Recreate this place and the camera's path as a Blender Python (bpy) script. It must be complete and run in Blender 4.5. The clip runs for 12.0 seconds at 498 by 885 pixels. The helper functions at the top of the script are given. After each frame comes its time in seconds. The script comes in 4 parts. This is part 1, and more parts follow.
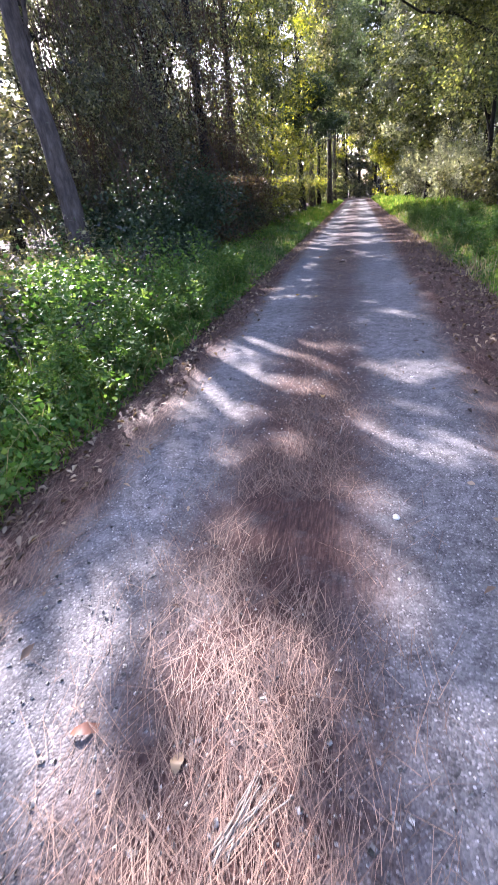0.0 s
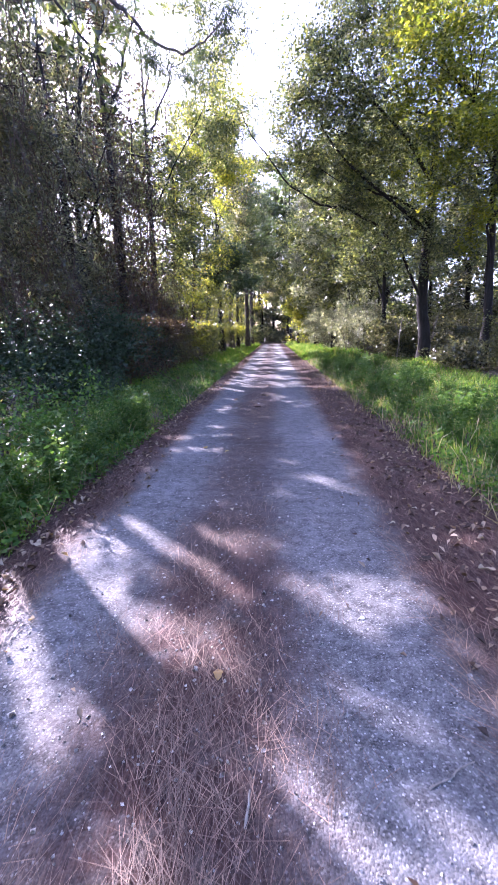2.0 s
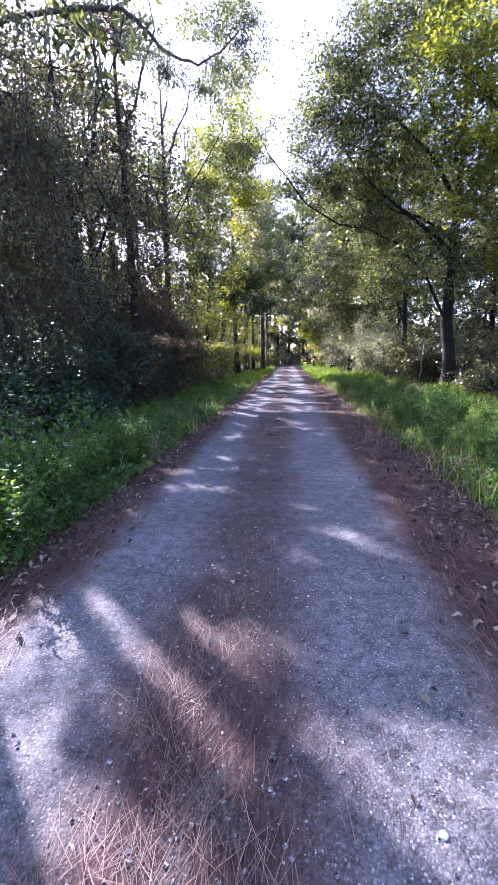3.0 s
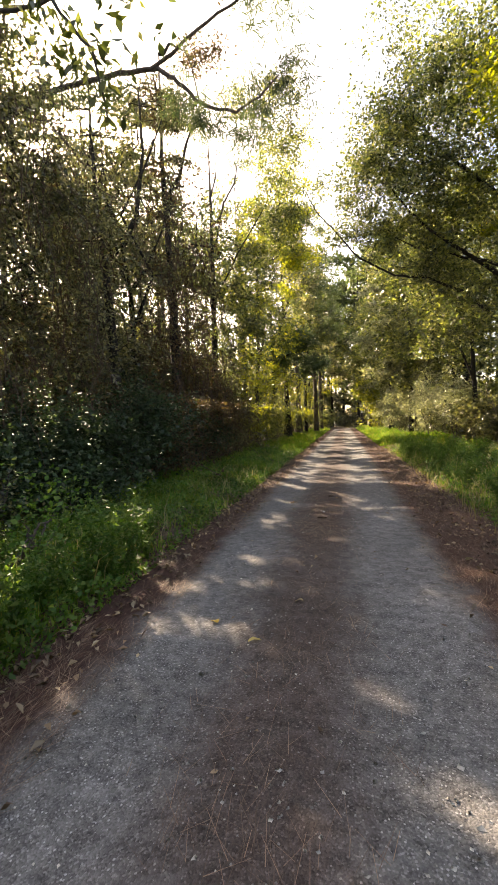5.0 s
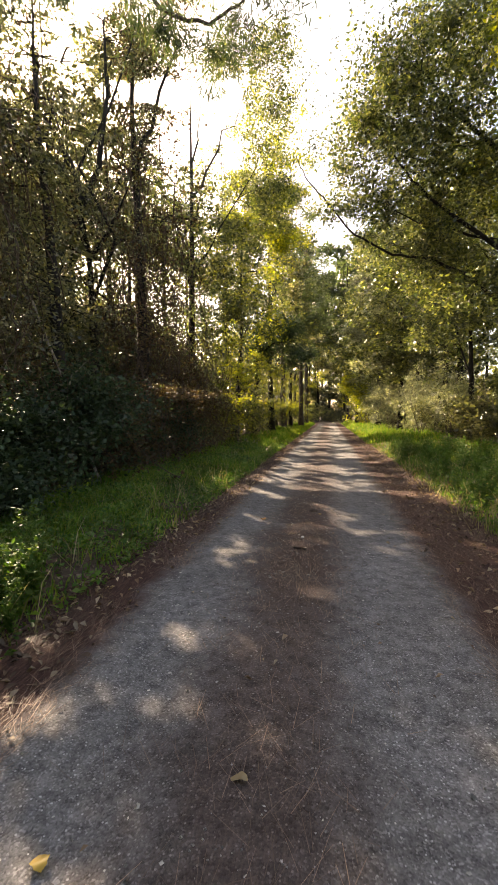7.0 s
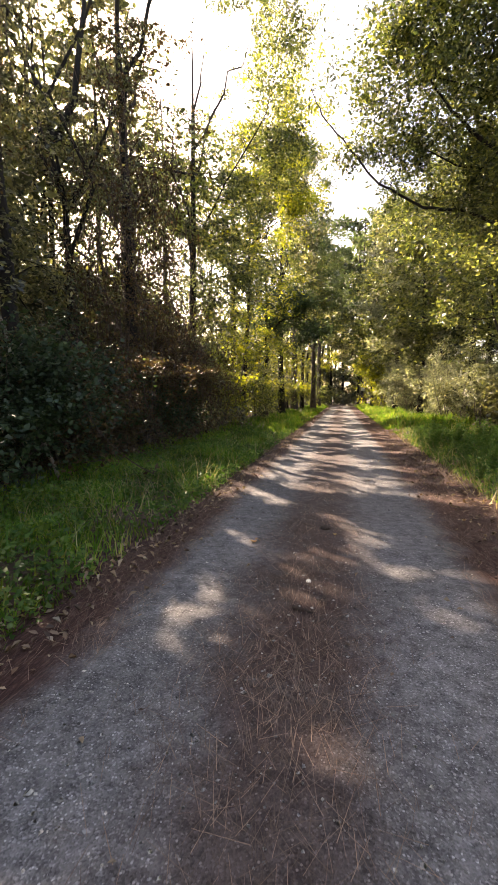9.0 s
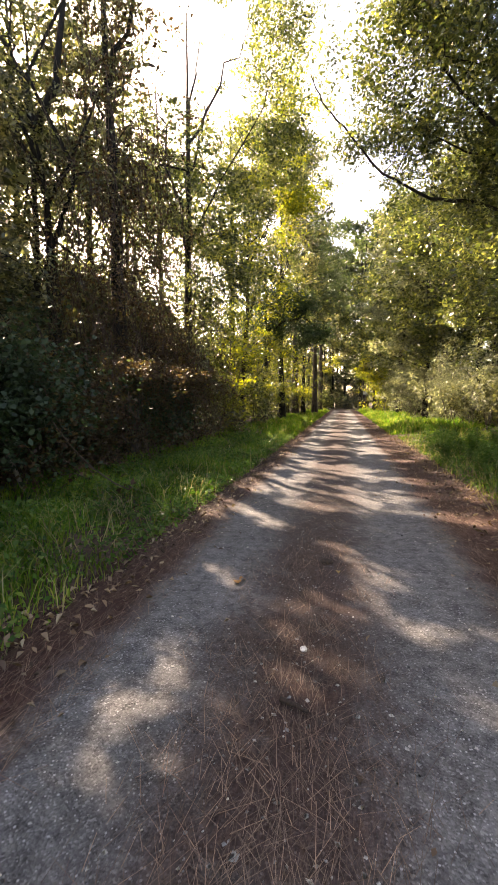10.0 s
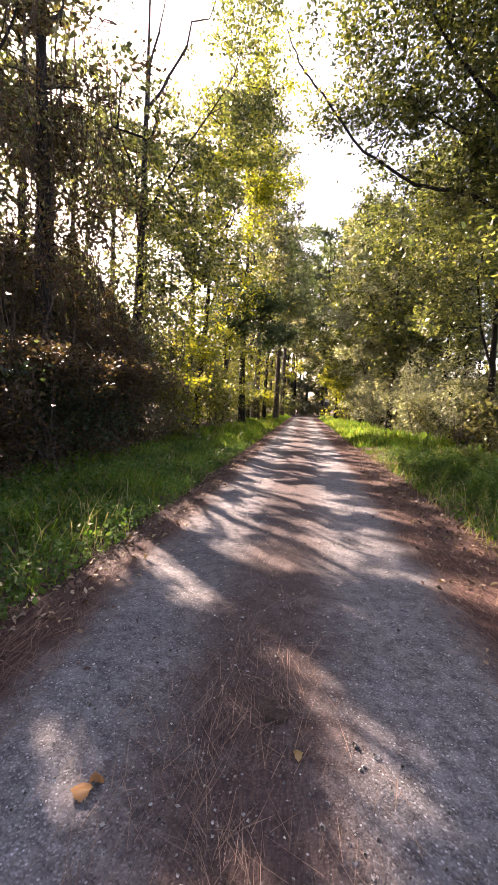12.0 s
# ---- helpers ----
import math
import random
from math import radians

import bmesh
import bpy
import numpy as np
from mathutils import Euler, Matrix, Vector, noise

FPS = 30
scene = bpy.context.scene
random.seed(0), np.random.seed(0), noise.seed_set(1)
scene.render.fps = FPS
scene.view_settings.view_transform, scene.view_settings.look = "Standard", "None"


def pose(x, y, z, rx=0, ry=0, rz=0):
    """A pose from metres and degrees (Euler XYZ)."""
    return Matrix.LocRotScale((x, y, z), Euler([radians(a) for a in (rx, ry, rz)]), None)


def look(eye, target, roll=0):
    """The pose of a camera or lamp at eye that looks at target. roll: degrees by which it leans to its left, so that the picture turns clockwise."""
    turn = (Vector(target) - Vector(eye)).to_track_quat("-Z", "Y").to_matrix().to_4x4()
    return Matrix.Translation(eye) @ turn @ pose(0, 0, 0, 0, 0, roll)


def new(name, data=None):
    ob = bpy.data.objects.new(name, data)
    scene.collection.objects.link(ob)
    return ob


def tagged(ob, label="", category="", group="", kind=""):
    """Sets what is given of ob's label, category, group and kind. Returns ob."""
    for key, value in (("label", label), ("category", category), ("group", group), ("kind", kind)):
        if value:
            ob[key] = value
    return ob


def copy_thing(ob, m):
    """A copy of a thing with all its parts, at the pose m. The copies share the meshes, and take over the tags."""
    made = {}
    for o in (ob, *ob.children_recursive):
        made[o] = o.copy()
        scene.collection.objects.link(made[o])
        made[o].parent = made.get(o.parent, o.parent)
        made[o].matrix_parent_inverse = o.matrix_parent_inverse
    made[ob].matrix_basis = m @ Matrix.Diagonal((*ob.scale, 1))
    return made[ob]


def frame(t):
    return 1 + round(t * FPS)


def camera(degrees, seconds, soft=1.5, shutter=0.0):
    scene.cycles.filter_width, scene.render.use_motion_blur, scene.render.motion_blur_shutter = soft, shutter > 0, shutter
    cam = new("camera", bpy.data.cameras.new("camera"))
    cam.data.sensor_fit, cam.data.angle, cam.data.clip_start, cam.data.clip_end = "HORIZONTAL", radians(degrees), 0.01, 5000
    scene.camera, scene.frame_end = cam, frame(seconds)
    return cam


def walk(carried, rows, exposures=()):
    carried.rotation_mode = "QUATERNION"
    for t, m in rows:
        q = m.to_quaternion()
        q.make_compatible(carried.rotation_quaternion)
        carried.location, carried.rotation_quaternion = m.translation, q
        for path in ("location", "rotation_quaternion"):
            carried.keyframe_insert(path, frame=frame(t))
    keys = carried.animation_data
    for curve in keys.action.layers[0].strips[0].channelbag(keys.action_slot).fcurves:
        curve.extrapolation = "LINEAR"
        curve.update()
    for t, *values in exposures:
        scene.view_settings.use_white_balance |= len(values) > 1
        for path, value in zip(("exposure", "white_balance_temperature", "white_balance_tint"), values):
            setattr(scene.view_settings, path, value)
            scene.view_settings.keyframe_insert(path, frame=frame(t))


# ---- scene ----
cam = camera(58.7, 12.0, soft=1.3, shutter=0.12)
PATH = [
    (0, (0.179, -1.463, 1.58), (-0.276, 0.231, 0.62), -6.0),
    (0.5, (0.186, -1.015, 1.627), (-0.255, 0.811, 0.942), -2.6),
    (0.6, (0.17, -0.931, 1.63), (-0.237, 0.931, 1.022), -2.1),
    (0.8, (0.15, -0.779, 1.65), (-0.067, 1.123, 1.073), -2.5),
    (1, (0.147, -0.634, 1.665), (0.029, 1.295, 1.15), -2.1),
    (1.5, (0.244, -0.131, 1.626), (0.13, 1.806, 1.139), -1.5),
    (2, (0.207, 0.327, 1.621), (0.09, 2.267, 1.149), -1.6),
    (2.5, (0.252, 0.879, 1.599), (0.083, 2.833, 1.209), -1.5),
    (3, (0.191, 1.371, 1.571), (0.011, 3.327, 1.197), -1.1),
    (3.1, (0.185, 1.45, 1.587), (0.008, 3.408, 1.22), -1.2),
    (3.2, (0.187, 1.549, 1.589), (-0.009, 3.508, 1.24), -1.2),
    (4.8, (0.211, 3.235, 1.555), (-0.232, 5.184, 1.474), -0.7),
    (5, (0.198, 3.421, 1.545), (-0.223, 5.374, 1.456), -2.3),
    (5.5, (0.204, 3.863, 1.55), (-0.045, 5.84, 1.376), -0.1),
    (6, (0.223, 4.388, 1.555), (-0.032, 6.365, 1.391), -0.1),
    (6.5, (0.142, 4.863, 1.565), (-0.111, 6.841, 1.421), -0.1),
    (7, (0.148, 5.39, 1.538), (-0.207, 7.355, 1.412), -0.6),
    (7.5, (0.066, 5.83, 1.532), (-0.304, 7.792, 1.409), -0.7),
    (7.7, (0.08, 6.012, 1.522), (-0.29, 7.973, 1.382), -0.8),
    (9.3, (0.041, 7.671, 1.478), (-0.369, 9.618, 1.272), -0.0),
    (9.5, (0.006, 7.832, 1.493), (-0.408, 9.778, 1.291), -0.2),
    (10, (0.037, 8.308, 1.486), (-0.377, 10.256, 1.299), -0.2),
    (10.5, (0.013, 8.811, 1.512), (-0.266, 10.783, 1.336), 0.3),
    (11, (0.0, 9.31, 1.509), (-0.187, 11.293, 1.338), 2.3),
    (11.5, (0.001, 9.821, 1.498), (-0.19, 11.805, 1.334), 2.4),
    (12, (-0.044, 10.261, 1.503), (-0.283, 12.239, 1.331), 2.9),
]
walk(cam, [(t, look(eye, target, roll)) for t, eye, target, roll in PATH],
     [(0.0, 2.60, 5830, 32), (1.0, 2.59, 5410, 38), (2.1, 2.71, 5410, 43), (2.4, 2.30, 6400, 24), (2.7, 2.35, 5710, 31), (3.2, 2.45, 5310, 42), (4.8, 2.21, 8600, 17), (6.3, 2.15, 8650, 18), (7.2, 2.08, 8850, 20),
      (7.5, 2.34, 6050, 38), (7.7, 2.34, 5750, 40), (9.3, 2.35, 8370, 21), (10.2, 2.43, 8070, 22), (10.7, 2.67, 6150, 43), (11.6, 2.69, 5950, 47), (12.0, 2.49, 7480, 35)])


# ---------------------------------------------------------------- light
SUN_AZ, SUN_EL = 42.0, 31.0          # degrees left of the road's direction, above the horizon
SUN = Vector((-math.sin(radians(SUN_AZ)) * math.cos(radians(SUN_EL)),
              math.cos(radians(SUN_AZ)) * math.cos(radians(SUN_EL)), math.sin(radians(SUN_EL))))
world = bpy.data.worlds.new("sky")
scene.world = world
world.use_nodes = True
sky = world.node_tree.nodes.new("ShaderNodeTexSky")
sky.sky_type, sky.sun_disc = "NISHITA", False
sky.sun_elevation, sky.sun_rotation = radians(SUN_EL), radians(360 - SUN_AZ)
sky.air_density, sky.dust_density, sky.ozone_density = 1.0, 2.5, 1.0
background = world.node_tree.nodes["Background"]
background.inputs["Strength"].default_value = 0.122
world.node_tree.links.new(sky.outputs[0], background.inputs["Color"])
sun_data = bpy.data.lights.new("sun", "SUN")
sun_data.energy, sun_data.angle, sun_data.color = 5.0, radians(0.53), (1.0, 0.93, 0.82)
sun = new("sun", sun_data)
sun.matrix_world = look(SUN * 60, (0, 0, 0))

# ---------------------------------------------------------------- materials


def nodes_of(mat):
    mat.use_nodes = True
    nt = mat.node_tree
    return nt, nt.nodes, nt.links, nt.nodes["Principled BSDF"]


def ramp_node(nt, stops):
    r = nt.nodes.new("ShaderNodeValToRGB")
    while len(r.color_ramp.elements) < len(stops):
        r.color_ramp.elements.new(0.5)
    for e, (p, c) in zip(r.color_ramp.elements, stops):
        e.position, e.color = p, (*c, 1)
    return r


def noise_node(nt, scale, detail=4, vec=None, rough=0.55):
    n = nt.nodes.new("ShaderNodeTexNoise")
    n.inputs["Scale"].default_value, n.inputs["Detail"].default_value = scale, detail
    n.inputs["Roughness"].default_value = rough
    if vec is not None:
        nt.links.new(vec, n.inputs["Vector"])
    return n


def mix_node(nt, fac, a, b, kind="MIX"):
    m = nt.nodes.new("ShaderNodeMix")
    m.data_type, m.blend_type = "RGBA", kind
    for sock, v in ((m.inputs[0], fac), (m.inputs[6], a), (m.inputs[7], b)):
        if isinstance(v, (int, float)):
            sock.default_value = v
        elif isinstance(v, tuple):
            sock.default_value = (*v, 1)
        else:
            nt.links.new(v, sock)
    return m.outputs[2]


def math_node(nt, op, a, b=0.0):
    m = nt.nodes.new("ShaderNodeMath")
    m.operation = op
    for sock, v in ((m.inputs[0], a), (m.inputs[1], b)):
        if isinstance(v, (int, float)):
            sock.default_value = v
        else:
            nt.links.new(v, sock)
    return m.outputs[0]


def step_node(nt, value, low, high):
    m = nt.nodes.new("ShaderNodeMapRange")
    m.interpolation_type = "SMOOTHSTEP"
    nt.links.new(value, m.inputs[0])
    m.inputs[1].default_value, m.inputs[2].default_value = low, high
    return m.outputs[0]


def bump_node(nt, height, strength, dist):
    b = nt.nodes.new("ShaderNodeBump")
    b.inputs["Strength"].default_value, b.inputs["Distance"].default_value = strength, dist
    nt.links.new(height, b.inputs["Height"])
    return b.outputs[0]


def leaf_material(name, colours, through_light=0.45, rough=0.42, waxy=0.5):
    """Thin leaf: gloss on top, light let through, each leaf of its own tone."""
    mat = bpy.data.materials.new(name)
    nt, nd, lk, bsdf = nodes_of(mat)
    geo = nd.new("ShaderNodeNewGeometry")
    k = len(colours) - 1
    tone = ramp_node(nt, [(i / k, c) for i, c in enumerate(colours)])
    lk.new(geo.outputs["Random Per Island"], tone.inputs[0])
    co = nd.new("ShaderNodeTexCoord")
    # lit and shaded clumps put into the leaf colour as broad noise
    clump_shade = noise_node(nt, 0.9, 3, co.outputs["Object"])
    col = mix_node(nt, 0.75, tone.outputs[0], ramp_out(nt, clump_shade.outputs[0], [(0.34, (0.3, 0.32, 0.33)), (0.66, (1.65, 1.6, 1.45))]), "MULTIPLY")
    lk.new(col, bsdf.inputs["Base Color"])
    bsdf.inputs["Roughness"].default_value = rough
    bsdf.inputs["Specular IOR Level"].default_value = waxy
    tr = nd.new("ShaderNodeBsdfTranslucent")
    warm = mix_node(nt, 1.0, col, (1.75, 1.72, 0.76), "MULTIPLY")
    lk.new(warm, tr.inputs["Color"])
    mx = nd.new("ShaderNodeMixShader")
    mx.inputs[0].default_value = through_light
    lk.new(bsdf.outputs[0], mx.inputs[1])
    lk.new(tr.outputs[0], mx.inputs[2])
    lk.new(mx.outputs[0], nd["Material Output"].inputs["Surface"])
    return mat


def ramp_out(nt, value, stops):
    r = ramp_node(nt, stops)
    nt.links.new(value, r.inputs[0])
    return r.outputs[0]


def plain_material(name, stops, scale, rough=0.85, bump=0.4, dist=0.01, stretch=(1, 1, 1), island=0.0):
    """Noise-toned rough surface with relief; stretch draws the grain out along an axis."""
    mat = bpy.data.materials.new(name)
    nt, nd, lk, bsdf = nodes_of(mat)
    co = nd.new("ShaderNodeTexCoord")
    mp = nd.new("ShaderNodeMapping")
    mp.inputs["Scale"].default_value = stretch
    lk.new(co.outputs["Object"], mp.inputs["Vector"])
    fine = noise_node(nt, scale, 6, mp.outputs[0], 0.65)
    broad = noise_node(nt, scale * 0.13, 3, co.outputs["Object"])
    col = ramp_out(nt, fine.outputs[0], stops)
    col = mix_node(nt, 0.7, col, ramp_out(nt, broad.outputs[0], [(0.3, (0.65, 0.65, 0.65)), (0.7, (1.3, 1.28, 1.22))]), "MULTIPLY")
    if island:
        geo = nd.new("ShaderNodeNewGeometry")
        col = mix_node(nt, island, col, ramp_out(nt, geo.outputs["Random Per Island"], [(0.0, (0.35, 0.33, 0.3)), (0.6, (1.0, 1.0, 1.0)), (1.0, (2.2, 2.1, 1.9))]), "MULTIPLY")
    lk.new(col, bsdf.inputs["Base Color"])
    bsdf.inputs["Roughness"].default_value = rough
    lk.new(bump_node(nt, fine.outputs[0], bump, dist), bsdf.inputs["Normal"])
    return mat


def road_material():
    """Grey crushed-stone track; red-brown pine straw down the middle and along both sides."""
    mat = bpy.data.materials.new("gravel_and_straw")
    nt, nd, lk, bsdf = nodes_of(mat)
    co = nd.new("ShaderNodeTexCoord")
    p = co.outputs["Object"]
    sep = nd.new("ShaderNodeSeparateXYZ")
    lk.new(p, sep.inputs[0])
    x = sep.outputs[0]
    vor = nd.new("ShaderNodeTexVoronoi")
    vor.inputs["Scale"].default_value = 125
    lk.new(p, vor.inputs["Vector"])
    vor2 = nd.new("ShaderNodeTexVoronoi")
    vor2.inputs["Scale"].default_value = 48
    lk.new(p, vor2.inputs["Vector"])
    grey = nd.new("ShaderNodeSeparateColor")
    lk.new(vor.outputs["Color"], grey.inputs[0])
    stone = ramp_out(nt, grey.outputs[0], [(0.0, (0.04, 0.038, 0.037)), (0.45, (0.145, 0.14, 0.137)), (0.85, (0.24, 0.232, 0.226)), (0.97, (0.48, 0.47, 0.46))])
    dust = noise_node(nt, 9, 10, p, 0.78)
    stone = mix_node(nt, 0.6, stone, ramp_out(nt, dust.outputs[0], [(0.4, (0.06, 0.058, 0.057)), (0.6, (0.235, 0.228, 0.223))]))
    vor3 = nd.new("ShaderNodeTexVoronoi")
    vor3.inputs["Scale"].default_value = 55
    lk.new(p, vor3.inputs["Vector"])
    pick = nd.new("ShaderNodeSeparateColor")
    lk.new(vor3.outputs["Color"], pick.inputs[0])
    chip = math_node(nt, "MULTIPLY", math_node(nt, "GREATER_THAN", pick.outputs[1], 0.84), math_node(nt, "LESS_THAN", vor3.outputs["Distance"], 0.27))
    stone = mix_node(nt, math_node(nt, "MULTIPLY", chip, 0.8), stone, (0.5, 0.49, 0.48))
    blot = noise_node(nt, 0.8, 4, p)
    stone = mix_node(nt, 0.8, stone, ramp_out(nt, blot.outputs[0], [(0.3, (0.72, 0.71, 0.7)), (0.7, (1.25, 1.25, 1.26))]), "MULTIPLY")
    # straw, streaked in two directions
    mp = nd.new("ShaderNodeMapping")
    mp.inputs["Scale"].default_value, mp.inputs["Rotation"].default_value = (1.0, 0.12, 1.0), (0, 0, 0.35)
    lk.new(p, mp.inputs["Vector"])
    streak = noise_node(nt, 85, 5, mp.outputs[0], 0.7)
    straw = ramp_out(nt, streak.outputs[0], [(0.3, (0.02, 0.01, 0.008)), (0.5, (0.06, 0.028, 0.022)), (0.72, (0.14, 0.082, 0.06))])
    wob = noise_node(nt, 1.7, 6, p, 0.6)
    w = math_node(nt, "SUBTRACT", wob.outputs[0], 0.5)
    xl = math_node(nt, "ADD", x, math_node(nt, "MULTIPLY", w, 0.55))
    left = step_node(nt, math_node(nt, "MULTIPLY", xl, -1), 1.22, 1.55)
    right = step_node(nt, xl, 1.0, 1.34)
    mid = math_node(nt, "ABSOLUTE", math_node(nt, "ADD", xl, 0.17))
    gap = noise_node(nt, 3.2, 7, p, 0.68)
    middle = math_node(nt, "MULTIPLY", step_node(nt, math_node(nt, "MULTIPLY", mid, -1), -0.78, -0.14), step_node(nt, gap.outputs[0], 0.3, 0.5))
    side = math_node(nt, "MULTIPLY", math_node(nt, "MAXIMUM", left, right), step_node(nt, gap.outputs[0], 0.12, 0.32))
    # the straw lies thick at first, then thins to a dark earthy strip, and thickens again
    along = nd.new("ShaderNodeMapRange")
    lk.new(sep.outputs[1], along.inputs[0])
    along.inputs[1].default_value, along.inputs[2].default_value = -3.0, 17.0
    thick = ramp_out(nt, along.outputs[0], [(0.0, (0.95, 0.95, 0.95)), (0.29, (0.9, 0.9, 0.9)), (0.37, (0.3, 0.3, 0.3)), (0.58, (0.28, 0.28, 0.28)), (0.64, (0.7, 0.7, 0.7)), (0.74, (0.66, 0.66, 0.66)), (0.84, (0.35, 0.35, 0.35))])
    earth = mix_node(nt, 1.0, stone, (0.56, 0.46, 0.42), "MULTIPLY")
    stone = mix_node(nt, math_node(nt, "MULTIPLY", step_node(nt, math_node(nt, "MULTIPLY", mid, -1), -0.62, -0.1), 0.85), stone, earth)
    mask = math_node(nt, "MAXIMUM", side, math_node(nt, "MULTIPLY", middle, thick))
    col = mix_node(nt, mask, stone, straw)
    lk.new(col, bsdf.inputs["Base Color"])
    bsdf.inputs["Roughness"].default_value = 0.9
    bsdf.inputs["Specular IOR Level"].default_value = 0.25
    rel = math_node(nt, "ADD", math_node(nt, "MULTIPLY", vor.outputs["Distance"], -0.6), math_node(nt, "ADD", math_node(nt, "MULTIPLY", vor2.outputs["Distance"], -0.25), dust.outputs[0]))
    lk.new(bump_node(nt, rel, 0.6, 0.012), bsdf.inputs["Normal"])
    return mat


M_ROAD = road_material()
M_SOIL = plain_material("forest_floor", [(0.3, (0.03, 0.02, 0.013)), (0.55, (0.085, 0.055, 0.035)), (0.75, (0.16, 0.115, 0.075))], 14, 0.95, 0.8, 0.03)
M_BARK = plain_material("grey_brown_bark", [(0.3, (0.04, 0.034, 0.03)), (0.6, (0.13, 0.11, 0.095)), (0.8, (0.23, 0.2, 0.175))], 16, 0.9, 0.9, 0.02, (1, 1, 0.2))
M_PINE_BARK = plain_material("pine_bark", [(0.3, (0.03, 0.024, 0.021)), (0.5, (0.08, 0.063, 0.056)), (0.75, (0.16, 0.135, 0.12))], 11, 0.9, 1.0, 0.03, (1, 1, 0.3))
M_OAK_BARK = plain_material("dark_oak_bark", [(0.3, (0.01, 0.008, 0.007)), (0.6, (0.03, 0.025, 0.021)), (0.8, (0.065, 0.055, 0.047))], 16, 0.92, 0.9, 0.02, (1, 1, 0.2))
M_DEAD = plain_material("bleached_dead_wood", [(0.3, (0.16, 0.14, 0.12)), (0.7, (0.4, 0.36, 0.31))], 20, 0.85, 0.6, 0.01, (1, 1, 0.2))
M_VINE = plain_material("dry_vine", [(0.3, (0.05, 0.034, 0.026)), (0.7, (0.15, 0.105, 0.08))], 20, 0.9, 0.4, 0.01)
M_STRAW = plain_material("pine_needles_fallen", [(0.3, (0.1, 0.057, 0.043)), (0.7, (0.235, 0.165, 0.122))], 3, 0.6, 0.0, 0.01, island=0.9)
M_PEBBLE = plain_material("pebbles", [(0.3, (0.2, 0.195, 0.19)), (0.7, (0.4, 0.39, 0.38))], 60, 0.7, 0.3, 0.003, island=0.85)
M_LITTER = leaf_material("dead_leaves", [(0.05, 0.028, 0.018), (0.12, 0.07, 0.043), (0.24, 0.165, 0.11), (0.36, 0.29, 0.21)], 0.12, 0.6)
M_GRASS = leaf_material("verge_grass", [(0.045, 0.13, 0.016), (0.085, 0.2, 0.024), (0.15, 0.25, 0.04), (0.29, 0.28, 0.11)], 0.5, 0.48, 0.3)
M_WEED = leaf_material("weed_leaves", [(0.04, 0.11, 0.022), (0.08, 0.17, 0.035), (0.17, 0.25, 0.08)], 0.42, 0.5, 0.3)
M_DARK = leaf_material("dark_evergreen_leaves", [(0.025, 0.05, 0.026), (0.045, 0.08, 0.045), (0.08, 0.12, 0.075)], 0.3, 0.5, 0.3)
M_OAK = leaf_material("oak_leaves", [(0.025, 0.04, 0.018), (0.065, 0.09, 0.034), (0.14, 0.165, 0.06), (0.3, 0.31, 0.13)], 0.44, 0.3, 0.9)
M_OLIVE = leaf_material("olive_leaves", [(0.034, 0.042, 0.026), (0.08, 0.09, 0.05), (0.145, 0.15, 0.085), (0.28, 0.27, 0.17)], 0.4, 0.3, 0.9)
M_YELLOW = leaf_material("yellow_green_leaves", [(0.07, 0.1, 0.014), (0.18, 0.21, 0.022), (0.36, 0.35, 0.035)], 0.56, 0.3, 0.8)
M_SILVER = leaf_material("silvery_leaves", [(0.12, 0.14, 0.1), (0.22, 0.24, 0.19), (0.36, 0.38, 0.33)], 0.35, 0.28, 1.0)
M_BROWN = leaf_material("withered_vine_leaves", [(0.045, 0.029, 0.021), (0.085, 0.054, 0.04), (0.15, 0.098, 0.07), (0.1, 0.1, 0.04)], 0.38, 0.55, 0.3)
M_DRY = leaf_material("dry_grass", [(0.2, 0.17, 0.09), (0.32, 0.28, 0.16), (0.42, 0.38, 0.25)], 0.35, 0.5)
M_NEEDLE = leaf_material("pine_foliage", [(0.045, 0.075, 0.04), (0.075, 0.11, 0.06), (0.13, 0.15, 0.09)], 0.38, 0.4)

# ---------------------------------------------------------------- mesh helpers
R = np.random.default_rng(7)


def quad_mesh(name, verts, faces, mat, smooth=False):
    """A mesh from arrays of vertices and four-cornered faces."""
    verts, faces = np.asarray(verts, np.float32), np.asarray(faces, np.int32)
    me = bpy.data.meshes.new(name)
    me.vertices.add(len(verts))
    me.vertices.foreach_set("co", verts.ravel())
    me.loops.add(faces.size)
    me.loops.foreach_set("vertex_index", faces.ravel())
    me.polygons.add(len(faces))
    me.polygons.foreach_set("loop_start", np.arange(0, faces.size, 4, dtype=np.int32))
    if smooth:
        me.polygons.foreach_set("use_smooth", np.ones(len(faces), dtype=bool))
    me.materials.append(mat)
    me.update(calc_edges=True)
    me.validate()
    return me


def part(name, me, parent, label=""):
    """One mesh as a part of a thing; the mesh is given in the thing's own space."""
    ob = new(name, me)
    ob.parent = parent
    return tagged(ob, label)


def thing(name, place, label, category, group="", kind=""):
    ob = new(name)
    ob.empty_display_size = 0.1
    ob.location = place
    return tagged(ob, label, category, group, kind)


TABLE = R.random((256, 256))


